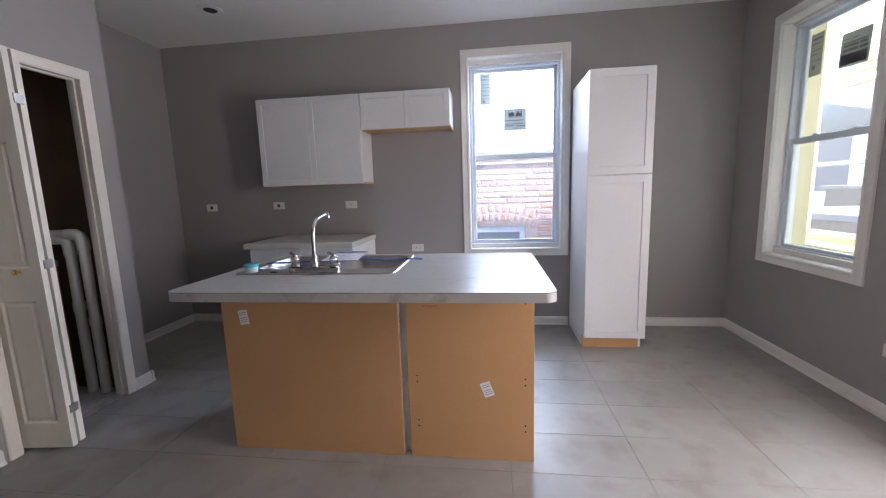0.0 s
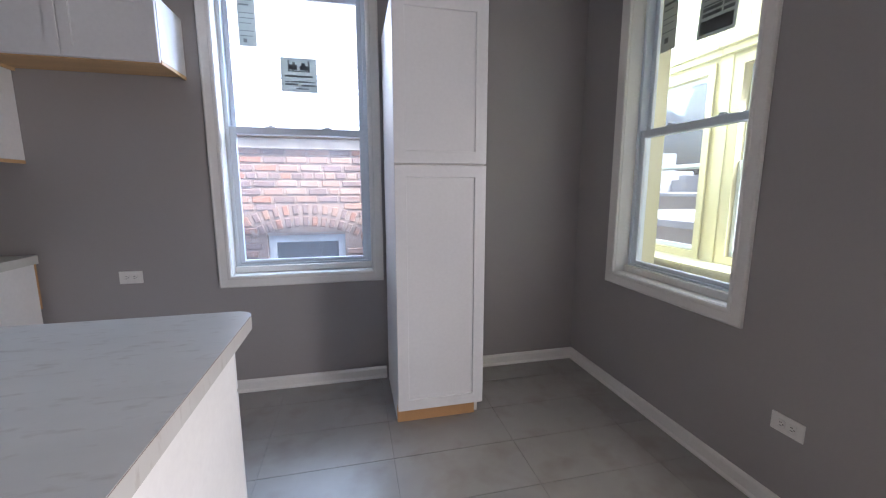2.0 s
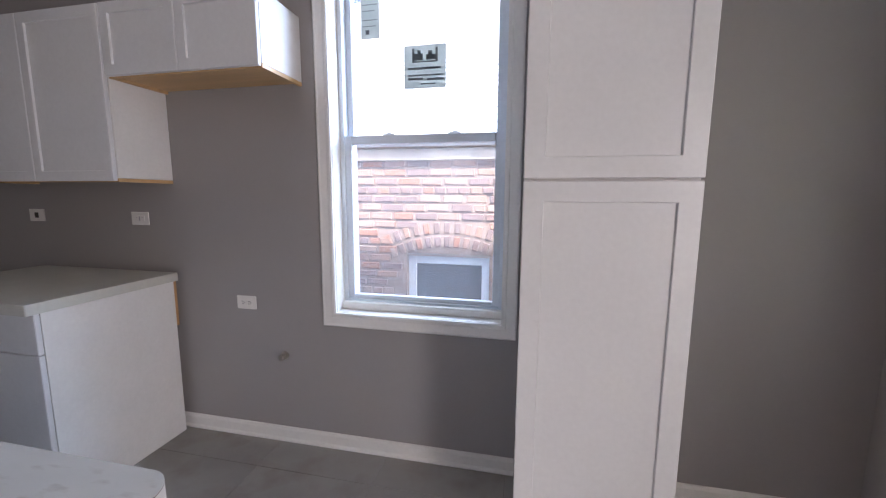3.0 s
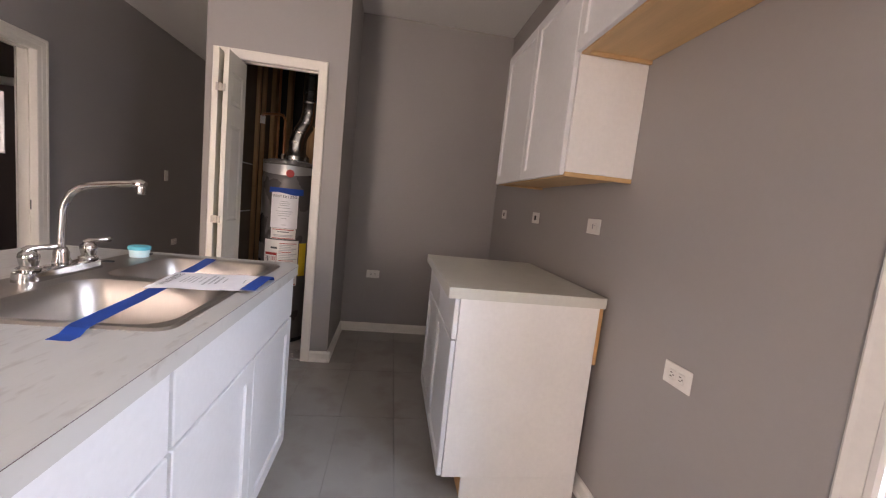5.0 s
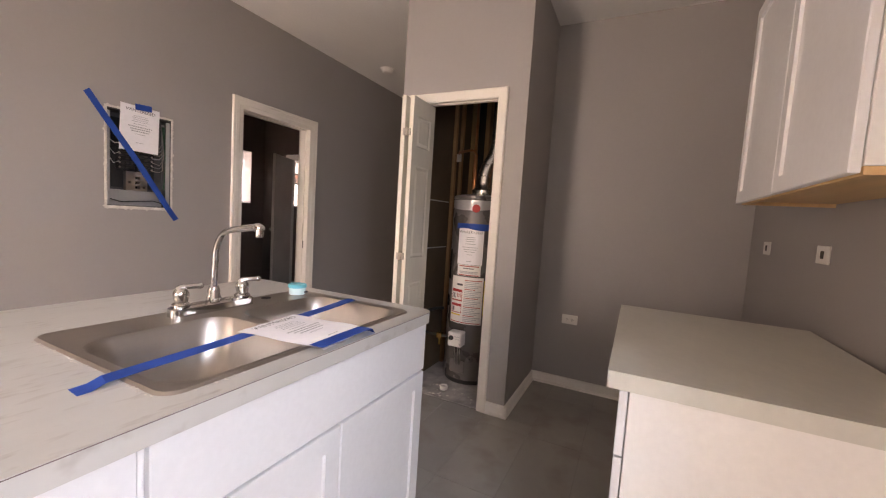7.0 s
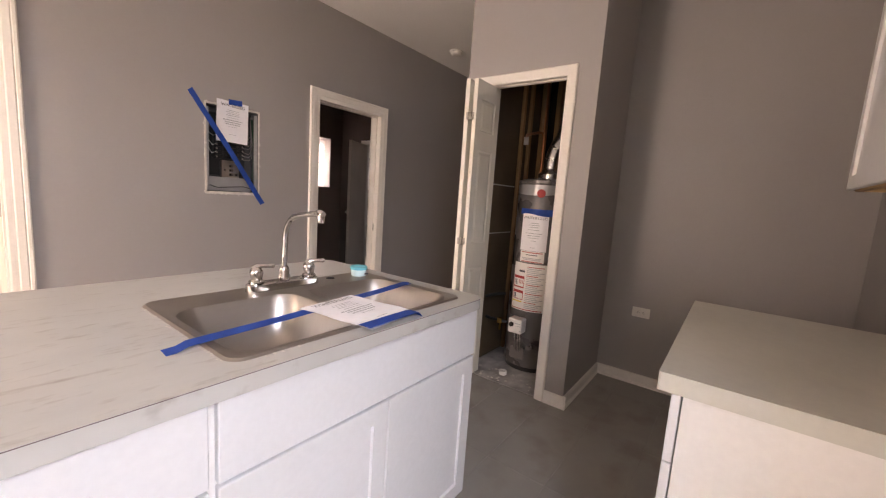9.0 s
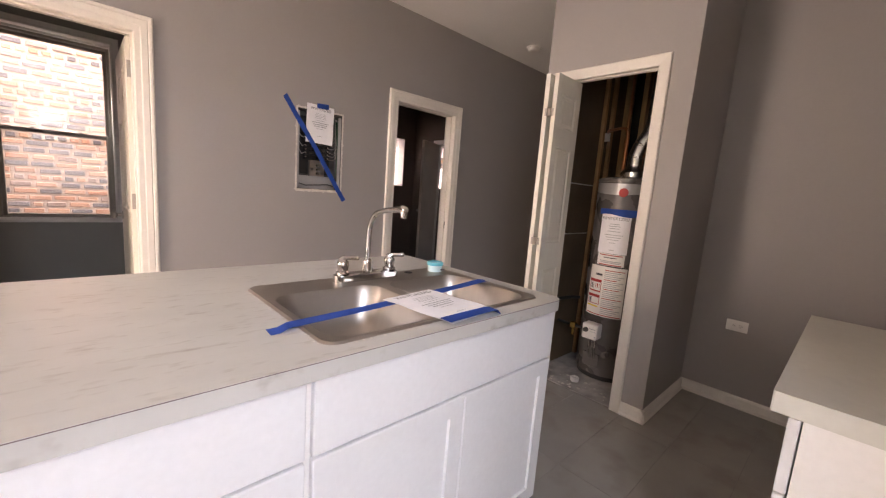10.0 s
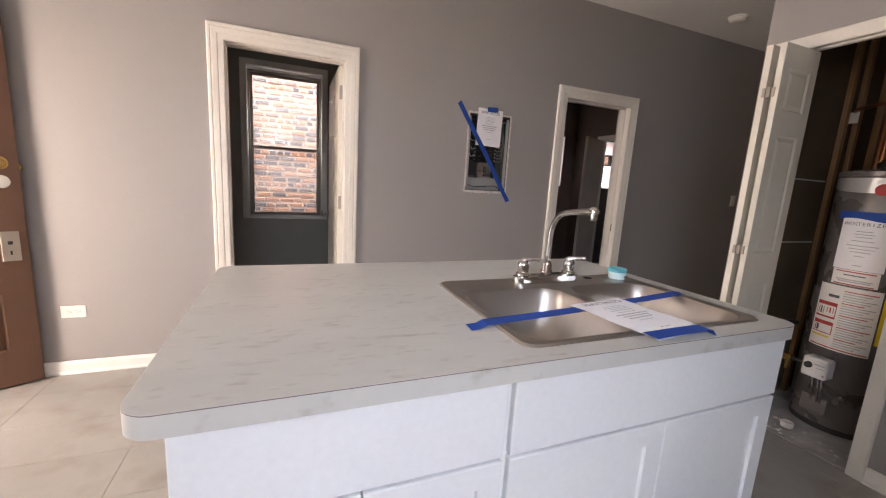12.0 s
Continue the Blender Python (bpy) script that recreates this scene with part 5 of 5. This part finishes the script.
path = [(HX + 0.05, HY + 0.05, 1.537), (HX + 0.05, HY + 0.05, 1.60), (HX + 0.04, HY + 0.07, 1.68), (HX + 0.02, HY + 0.11, 1.76), (HX + 0.02, HY + 0.13, 1.84), (HX + 0.01, HY + 0.13, 1.92), (HX - 0.02, HY + 0.12, 2.0), (HX - 0.08, HY + 0.11, 2.12), (HX - 0.2, HY + 0.1, 2.3), (HX - 0.22, HY + 0.1, 2.7)]
for k in range(len(path) - 1):
    bm = tube(bmesh.new(), [path[k], Vector(path[k]).lerp(Vector(path[k + 1]), 0.92), path[k + 1]], [0.062, 0.062, 0.060], 20)
    part("pipe_section", bm, DUCT, duct, smooth=True)
    part("crimp", tube(bmesh.new(), [Vector(path[k + 1]) + Vector((0, 0, -0.006)), Vector(path[k + 1]) + Vector((0, 0, 0.006))], 0.0655, 20), DUCT, duct)

for n, pts in (("copper_pipe", [(HX - 0.03, HY - 0.07, 1.462), (HX - 0.03, HY - 0.07, 1.78), (HX - 0.035, HY - 0.09, 1.815), (HX - 0.05, HY - 0.13, 1.825), (HX - 0.12, HY - 0.26, 1.825), (HX - 0.2, HY - 0.3, 1.825)]),
               ("copper_pipe", [(HX + 0.09, HY + 0.20, 1.445), (HX + 0.09, HY + 0.2, 1.9), (HX + 0.05, HY + 0.22, 2.06), (HX + 0.05, HY + 0.22, 2.6)]),
               ("copper_pipe", [(HX + 0.17, HY + 0.225, 0.9), (HX + 0.17, HY + 0.225, 0.06)]),
               ("copper_pipe", [(-2.35, 2.36, 0.0), (-2.35, 2.36, 2.7)])):
    c = thing(n, pts[0], "thin copper water pipe in the closet", "pipe", "copper pipes")
    part("pipe", tube(bmesh.new(), pts, 0.0105, 10), COPPER, c, smooth=True)
    a = Vector(pts[0])
    part("fitting", tube(bmesh.new(), [a + Vector((0, 0, 0.0)), a + Vector((0, 0, 0.03)), a + Vector((0, 0, 0.05 if pts[1][2] > a.z else 0.04))], [0.017, 0.019, 0.014], 6), NICKEL, c)
tag = thing("pipe_tag", (-2.2, 2.28, 1.80), "small yellowed tag hanging on a copper pipe", "tag")
part("card", boxes(((-2.19, 2.25, 1.755), (-2.186, 2.30, 1.82)), bevel=0.001), PLASTER, tag)
part("string", tube(bmesh.new(), [(-2.188, 2.275, 1.82), (-2.188, 2.275, 1.836)], 0.0015, 6), SLOT, tag)

for y, wd in ((2.262, 0.038), (2.40, 0.038), (2.62, 0.09), (2.90, 0.038)):
    st = tagged(part("wall_stud", boxes(((-2.59, y - wd / 2, 0.0), (-2.50, y + wd / 2, TOP - 0.001)), bevel=0.002), STUD), "bare pine wall stud at the back of the closet", "stud", "closet studs")
for x in (-2.16, -2.30):
    tagged(part("wall_stud", boxes(((x - 0.019, 2.2355, 0.0), (x + 0.019, 2.262, TOP - 0.001)), bevel=0.002), STUD), "bare pine stud against the closet side", "stud", "closet studs")
for z in (1.02, 1.40):
    tagged(part("wall_joint_tape", boxes(((-1.62, 2.2345, z), (-2.13, 2.2362, z + 0.008))), PLASTER), "pale joint line across bare drywall", "trim", kind="structure")

for n, (x, top) in enumerate(((-1.80, 1.03), (-1.695, 1.06))):
    pv = thing("pvc_pipe", (x, 2.875, 0.001), "white plastic condensate pipe rising from the floor", "pipe", "plastic pipes")
    part("pipe", tube(bmesh.new(), [(x, 2.875, 0.001), (x, 2.875, top - 0.05)], 0.030, 20), PVC, pv, smooth=True)
    part("elbow", tube(bmesh.new(), [(x, 2.875, top - 0.07), (x, 2.875, top - 0.01), (x - 0.012, 2.872, top + 0.025), (x - 0.045, 2.868, top + 0.04), (x - 0.09, 2.86, top + 0.04)], 0.036, 20), PVC, pv, smooth=True)
    part("coupling", tube(bmesh.new(), [(x, 2.875, 0.58 - 0.1 * n), (x, 2.875, 0.64 - 0.1 * n)], 0.0345, 20), PVC, pv, smooth=True)
    part("branch", tube(bmesh.new(), [(x - 0.08, 2.86, top + 0.04), (-2.45, 2.84, top + 0.05)], 0.030, 16), PVC, pv, smooth=True)
for k, (x, y, r, h) in enumerate(((-1.66, 2.52, 0.026, 0.03),)):
    cup = thing("plastic_ring", (x, y, 0.001), "white plastic pipe ring lying on the concrete", "ring")
    part("ring", lathe(bmesh.new(), (x, y, 0.001), [(r, 0), (r + 0.003, 0.004), (r + 0.003, h), (r - 0.004, h), (r - 0.006, h - 0.006)], 20), PVC, cup, smooth=True)
bm = bmesh.new()
rnd = random.Random(9)
for k in range(40):
    x, y, r = rnd.uniform(-1.72, -1.5), rnd.uniform(2.3, 2.8), rnd.uniform(0.003, 0.014)
    bmesh.ops.create_icosphere(bm, subdivisions=1, radius=r, matrix=Matrix.Translation((x, y, 0.001 + r * 0.3)) @ Matrix.Diagonal((1, 1, 0.35, 1)))
tagged(part("concrete_crumbs", bm, PLASTER), "scattered crumbs of plaster on the closet floor", "debris", kind="stuff")

# ---- porch beyond the east window ----
PX0, PX1, PY0, PY1, PZ = XE + 0.28, 4.22, -0.2, 6.2, 2.88
PWIN = [(-5.17, -4.45), (-4.17, -3.45), (-3.17, -2.45), (-2.17, -1.45)]
PEAST = side((PX1, 0, 0), (0, -1, 0), (1, 0, 0))
wall("porch_wall_east", PEAST, -PY1, -PY0, 0.1, [(a, b, 0.76, 2.14) for a, b in PWIN], z1=PZ, mat=YELLOW, label="yellow painted wooden porch wall", z0=-0.2)
for y in (PY0, PY1):
    tagged(part("porch_wall_end", boxes(((PX0, y - 0.05, -0.2), (PX1 - 0.001, y + 0.05, PZ))), YELLOW), "yellow painted porch end wall", "wall", kind="structure")
tagged(part("porch_ceiling", boxes(((PX0, PY0, PZ), (PX1 + 0.12, PY1, PZ + 0.08))), YELLOW), "yellow boarded porch ceiling", "ceiling", kind="structure")
tagged(part("porch_floor", boxes(((PX0, PY0, -0.25), (PX1, PY1, -0.1))), GROUND), "grey painted porch floor", "floor", kind="structure")
wall("porch_wall_house", side((PX0 + 0.012, 0, 0), (0, -1, 0), (-1, 0, 0)), -PY1 + 0.05, -PY0 - 0.05, 0.011, [WIN_E, BACK_DOOR], z1=PZ, mat=YELLOW, label="yellow painted house wall in the porch", z0=-0.1)
beads = [y * 0.09 + PY0 + 0.1 for y in range(68)]
bm = bmesh.new()
for y in beads:
    blocked = any(-b - 0.08 < y < -a + 0.08 for a, b in PWIN)
    for z0_, z1_ in (((-0.1, 0.66), (2.24, PZ)) if blocked else ((-0.1, PZ),)):
        box(bm, (PX1 - 0.006, y - 0.0438, z0_), (PX1 - 0.001, y + 0.0438, z1_))
tagged(part("porch_panelling", bm, YELLOW), "yellow vertical porch boards", "boards", kind="stuff")
for k, (a, b) in enumerate(PWIN):
    w = thing("porch_window", (PX1, -(a + b) / 2, 0.76), "yellow framed double-hung porch window", "window", "porch windows")
    part("casing", moulding(a + 0.004, b - 0.004, 0.764, 2.136, [(0, 0), (0, 0.012), (0.06, 0.014), (0.06, 0)], True, PEAST @ Matrix.Translation((0, -0.007, 0))), YELLOW, w)
    part("window_sill", boxes(((a - 0.138, -0.26, 0.676), (b + 0.138, -0.0075, 0.702)), bevel=0.003, m=PEAST), YELLOW, w)
    part("head_shelf", boxes(((a - 0.138, -0.10, 2.27), (b + 0.138, -0.0215, 2.30)), ((a - 0.138, -0.06, 2.225), (b + 0.138, -0.0215, 2.2695)), bevel=0.003, m=PEAST), YELLOW, w)
    sash("upper_sash", w, PEAST, a + 0.004, b - 0.004, 1.43, 2.136, (0.03, 0.03, 0.03, 0.03), 0.05, 0.075, VINYL, CLEAN_GLASS)
    sash("lower_sash", w, PEAST, a + 0.004, b - 0.004, 0.764, 1.47, (0.03, 0.03, 0.04, 0.03), 0.02, 0.045, VINYL, CLEAN_GLASS)

# ---- outside ----
GZ = -3.6
tagged(part("ground", boxes(((-2500, -2500, GZ - 0.5), (2500, 2500, GZ))), GROUND), "paved ground and yards reaching the horizon", "ground", kind="structure")
house = thing("own_house", (0.0, 1.3, GZ), "lower storey of the house under the flat", "house")
part("wall", boxes(((-5.7, YO - 0.28, GZ), (PX1 + 0.1, YN + 0.28, -0.26))), STONE, house)


def brick_mesh(l, h, d):
    bm = bmesh.new()
    vs = box(bm, (-l / 2, 0, -h / 2), (l / 2, d, h / 2), 0.005)
    for v in bm.verts:
        v.co += Vector((noise.noise(v.co * 31 + Vector((l * 90, h, 0))), 0.6 * noise.noise(v.co * 37), noise.noise(v.co * 29 + Vector((3, l * 70, 0))))) * 0.005
    me = bpy.data.meshes.new("brick")
    bm.to_mesh(me)
    bm.free()
    return me


def brickwork(parent, m, u0, u1, z0, z1, near, mat, skip, seed, course=0.0745, length=0.205, joint=0.0):
    """Courses of uneven bricks: those in the near field as parts, the others joined into one."""
    rnd = random.Random(seed)
    kinds = [brick_mesh(l - joint, course - g - joint, 0.03) for l, g in ((length - 0.014, 0.014), (length - 0.02, 0.018), (length - 0.012, 0.02), (length * 0.5 - 0.012, 0.015), (length - 0.03, 0.012))]
    for me in kinds:
        me.materials.append(mat)
    rest, faces, z, row = [], [], z0, 0
    while z < z1:
        u = u0 - rnd.uniform(0, length)
        header = row % 6 == 5
        while u < u1:
            l = length * 0.5 if header or rnd.random() < 0.06 else length
            me = kinds[3] if l < length * 0.8 else kinds[rnd.choice((0, 1, 2, 4))]
            c = (u + l / 2, -0.012 + rnd.uniform(-0.004, 0.004), z + course / 2 + rnd.uniform(-0.002, 0.002))
            u += l
            if skip(c[0], c[2]):
                continue
            mm = m @ Matrix.Translation(c) @ pose(0, 0, 0, 0, rnd.uniform(-0.7, 0.7), 0)
            if near[0] < c[0] < near[1] and near[2] < c[2] < near[3]:
                b = new("brick", me)
                b.parent = parent
                b.matrix_basis = Matrix.Translation(-ORIGIN[parent]) @ mm
            else:
                k = len(rest)
                rest += [mm @ v.co for v in me.vertices]
                faces += [[k + i for i in p.vertices] for p in me.polygons]
        z += course
        row += 1
    me = bpy.data.meshes.new("brickwork")
    me.from_pydata(rest, [], faces)
    me.materials.append(mat)
    ob = new("brickwork", me)
    ob.parent = parent
    ob.matrix_basis = Matrix.Translation(-ORIGIN[parent])
    tagged(ob, kind="stuff")


# the house to the north: brick up to a stone ledge, white shingles above
NB = 5.80
NSIDE = side((0, NB, 0), (1, 0, 0), (0, 1, 0))
north_house = thing("brick_house", (1.0, NB + 2, GZ), "red brick house with a white shingled top across the gap", "house")
NWIN = (0.70, 1.42, -0.75, 0.82)
north_wall = part("wall", slab(-7, 4.4, GZ, 1.63, 0.3, [(NWIN[0], NWIN[1], NWIN[2], NWIN[3] + 0.03)], m=NSIDE), BRICK_MORTAR, north_house)
part("ledge", boxes(((-7, -0.05, 1.63), (4.42, 0.3, 1.73)), ((-7, -0.08, 1.7305), (4.44, 0.3, 1.775)), bevel=0.006, m=NSIDE), STONE, north_house, "pale stone ledge")
part("back_wall", boxes(((-7, 0.3005, GZ), (4.4, 4, 1.77)), m=NSIDE), BRICK_MORTAR, north_house)
SLOPE = NSIDE @ Matrix.Translation((0, -0.12, 1.776)) @ pose(0, 0, 0, -50)      # z up the roof, -y off it
roof = part("roof", boxes(((-7, 0.0, 0.0), (4.45, 0.05, 4.0)), m=SLOPE), WHITESIDE, north_house, "pale shingled roof slope")
part("gable", boxes(((-7, 0.31, 1.7755), (4.38, 3.9, 1.80)), m=NSIDE), STONE, north_house)
nw = part("window", ring(NWIN[0], NWIN[1], NWIN[2], NWIN[3], 0.07, 0.07, 0.07, 0.07, 0.06, 0.12, NSIDE), VINYL, north_house, "white framed window")
part("pane", boxes(((NWIN[0] + 0.07, 0.08, NWIN[2] + 0.07), (NWIN[1] - 0.07, 0.09, NWIN[3] - 0.07)), m=NSIDE), DARKPANE, nw)
part("window_back", boxes(((NWIN[0] - 0.05, 0.285, NWIN[2]), (NWIN[1] + 0.05, 0.2995, NWIN[3] + 0.1)), m=NSIDE), DARK, north_house)
cx, rad, cz = (NWIN[0] + NWIN[1]) / 2, 1.05, NWIN[3] + 0.07 - 1.05
arch = lambda x, z, g=0.0: (x - cx) ** 2 + (z - cz) ** 2
in_arch = lambda x, z: abs(x - cx) < 0.52 and (rad - 0.02) ** 2 < arch(x, z) < (rad + 0.25) ** 2 and z > cz + 0.6
skip_n = lambda x, z: (NWIN[0] - 0.08 < x < NWIN[1] + 0.08 and NWIN[2] < z < NWIN[3] + 0.03) or in_arch(x, z) or (abs(x - cx) < 0.40 and NWIN[3] - 0.02 < z < cz + rad)
part("lintel", slab(NWIN[0], NWIN[1], NWIN[3] + 0.002, NWIN[3] + 0.05, 0.06, m=NSIDE @ Matrix.Translation((0, 0.02, 0))), STONE, north_house, "flat pale lintel under the brick arch")
soldier = brick_mesh(0.050, 0.090, 0.03)
soldier.materials.append(BRICK_N)
for ringn in range(2):
    n = 13
    for k in range(n):
        a = (k - (n - 1) / 2) * 0.0735
        r = rad + 0.065 + ringn * 0.118
        b = new("brick", soldier)
        b.parent = north_wall
        b.matrix_basis = Matrix.Translation(-ORIGIN[north_wall]) @ NSIDE @ Matrix.Translation((cx + r * math.sin(a), -0.014, cz + r * math.cos(a))) @ pose(0, 0, 0, 0, math.degrees(a), 0)
brickwork(north_wall, NSIDE, -1.2, 4.2, 0.1, 1.62, (0.1, 2.15, 0.45, 1.63), BRICK_N, skip_n, 5, 0.0735, 0.2, 0.004)
shingles = [bpy.data.meshes.new("shingle") for _ in range(1)][0]
bm = bmesh.new()
box(bm, (-0.148, -0.006, -0.062), (0.148, 0.0, 0.062))
for v in bm.verts:
    if v.co.z < 0:
        v.co.y -= 0.007
bm.to_mesh(shingles)
bm.free()
shingles.materials.append(WHITESIDE)
rnd = random.Random(3)
for j in range(14):
    for k in range(-2, 12):
        b = new("shingle", shingles)
        b.parent = roof
        b.matrix_basis = Matrix.Translation(-ORIGIN[roof]) @ SLOPE @ Matrix.Translation((k * 0.302 + 0.15 * (j % 2) + rnd.uniform(-0.01, 0.01), -0.001, 0.06 + j * 0.122 + rnd.uniform(-0.003, 0.003)))

# the house to the south, seen through the side room's window
SB = -2.80
SSIDE = side((0, SB, 0), (-1, 0, 0), (0, -1, 0))
south_house = thing("brick_house", (0.0, SB - 2, GZ), "common brick wall of the neighbouring house", "house")
south_wall = part("wall", boxes(((-9, 0, GZ), (9, 3, 2.82)), m=SSIDE), SOUTH_MORTAR, south_house)
brickwork(south_wall, SSIDE, -3.2, 5.6, 0.2, 2.76, (-1.72, -0.22, 0.62, 2.72), BRICK_S, lambda x, z: False, 8, 0.077, 0.205, 0.013)

# low roofs and far skyline to the east
rnd = random.Random(12)
for k, (x, y, w, d, h) in enumerate(((16, 4, 7, 9, 3.2), (15, 14, 6, 8, 3.6), (28, 9, 9, 12, 4.1), (30, 26, 10, 12, 4.3), (45, 30, 12, 10, 5.2))):
    g = thing("garage", (x, y, GZ), "low pale building with a flat roof", "building", "low buildings")
    part("wall", boxes(((x - w / 2, y - d / 2, GZ), (x + w / 2, y + d / 2, GZ + h))), STONE, g)
    part("roof", boxes(((x - w / 2 - 0.2, y - d / 2 - 0.2, GZ + h), (x + w / 2 + 0.2, y + d / 2 + 0.2, GZ + h + 0.25)), bevel=0.03), ROOF, g)
for k in range(46):
    r, a = rnd.uniform(260, 420), radians(-25 + 120 * k / 45 + rnd.uniform(-1, 1))
    x, y, w, h = r * math.cos(a), r * math.sin(a), rnd.uniform(14, 30), rnd.choice((8, 10, 12, 14, 18, 26, 34))
    t = thing("far_building", (x, y, GZ), "hazy grey building on the skyline", "building", "skyline")
    part("block", boxes(((x - w / 2, y - w / 2, GZ), (x + w / 2, y + w / 2, GZ + h)), ((x - w / 5, y - w / 5, GZ + h), (x + w / 6, y + w / 6, GZ + h + 3))), FARWALL, t)

# ---- floor tiles ----
TU, TV, TX, TY = 0.606, 0.305, 0.44, 2.306
tiles = {}


def tile(x0, x1, y0, y1):
    key = (round(x1 - x0, 3), round(y1 - y0, 3))
    if key not in tiles:
        bm = bmesh.new()
        w, h, c = key[0] / 2 - 0.0009, key[1] / 2 - 0.0009, 0.0009
        lo, hi, top = ([bm.verts.new((sx * (w - i), sy * (h - i), z)) for sx, sy in ((-1, -1), (1, -1), (1, 1), (-1, 1))] for i, z in ((0, -0.003), (0, -0.0008), (c, 0.0)))
        for a, b in ((lo, hi), (hi, top)):
            for k in range(4):
                bm.faces.new((a[k], a[(k + 1) % 4], b[(k + 1) % 4], b[k]))
        bm.faces.new(top)
        tiles[key] = bpy.data.meshes.new("tile")
        bm.to_mesh(tiles[key])
        bm.free()
        tiles[key].materials.append(TILE)
    ob = new("tile", tiles[key])
    ob.parent = floor
    ob.location = ((x0 + x1) / 2, (y0 + y1) / 2, 0)


y_n, y_s = TY + 3 * TV, TY - TV
for rx0, rx1, ry0, ry1 in ((XW, XE, y_n, YN), (CLX, XE, y_s, y_n), (-5.0, XE, YS, y_s), (XW, CLX, CLN, y_n), (-5.0, CLX, y_s, CLS)):
    i0, i1 = math.floor((rx0 - TX) / TU), math.ceil((rx1 - TX) / TU)
    j0, j1 = math.floor((ry0 - TY) / TV + 1e-6), math.ceil((ry1 - TY) / TV - 1e-6)
    for i in range(i0, i1):
        for j in range(j0, j1):
            x0, x1, y0, y1 = max(rx0, TX + i * TU), min(rx1, TX + (i + 1) * TU), max(ry0, TY + j * TV), min(ry1, TY + (j + 1) * TV)
            if x1 - x0 > 0.01 and y1 - y0 > 0.01:
                tile(x0, x1, y0, y1)
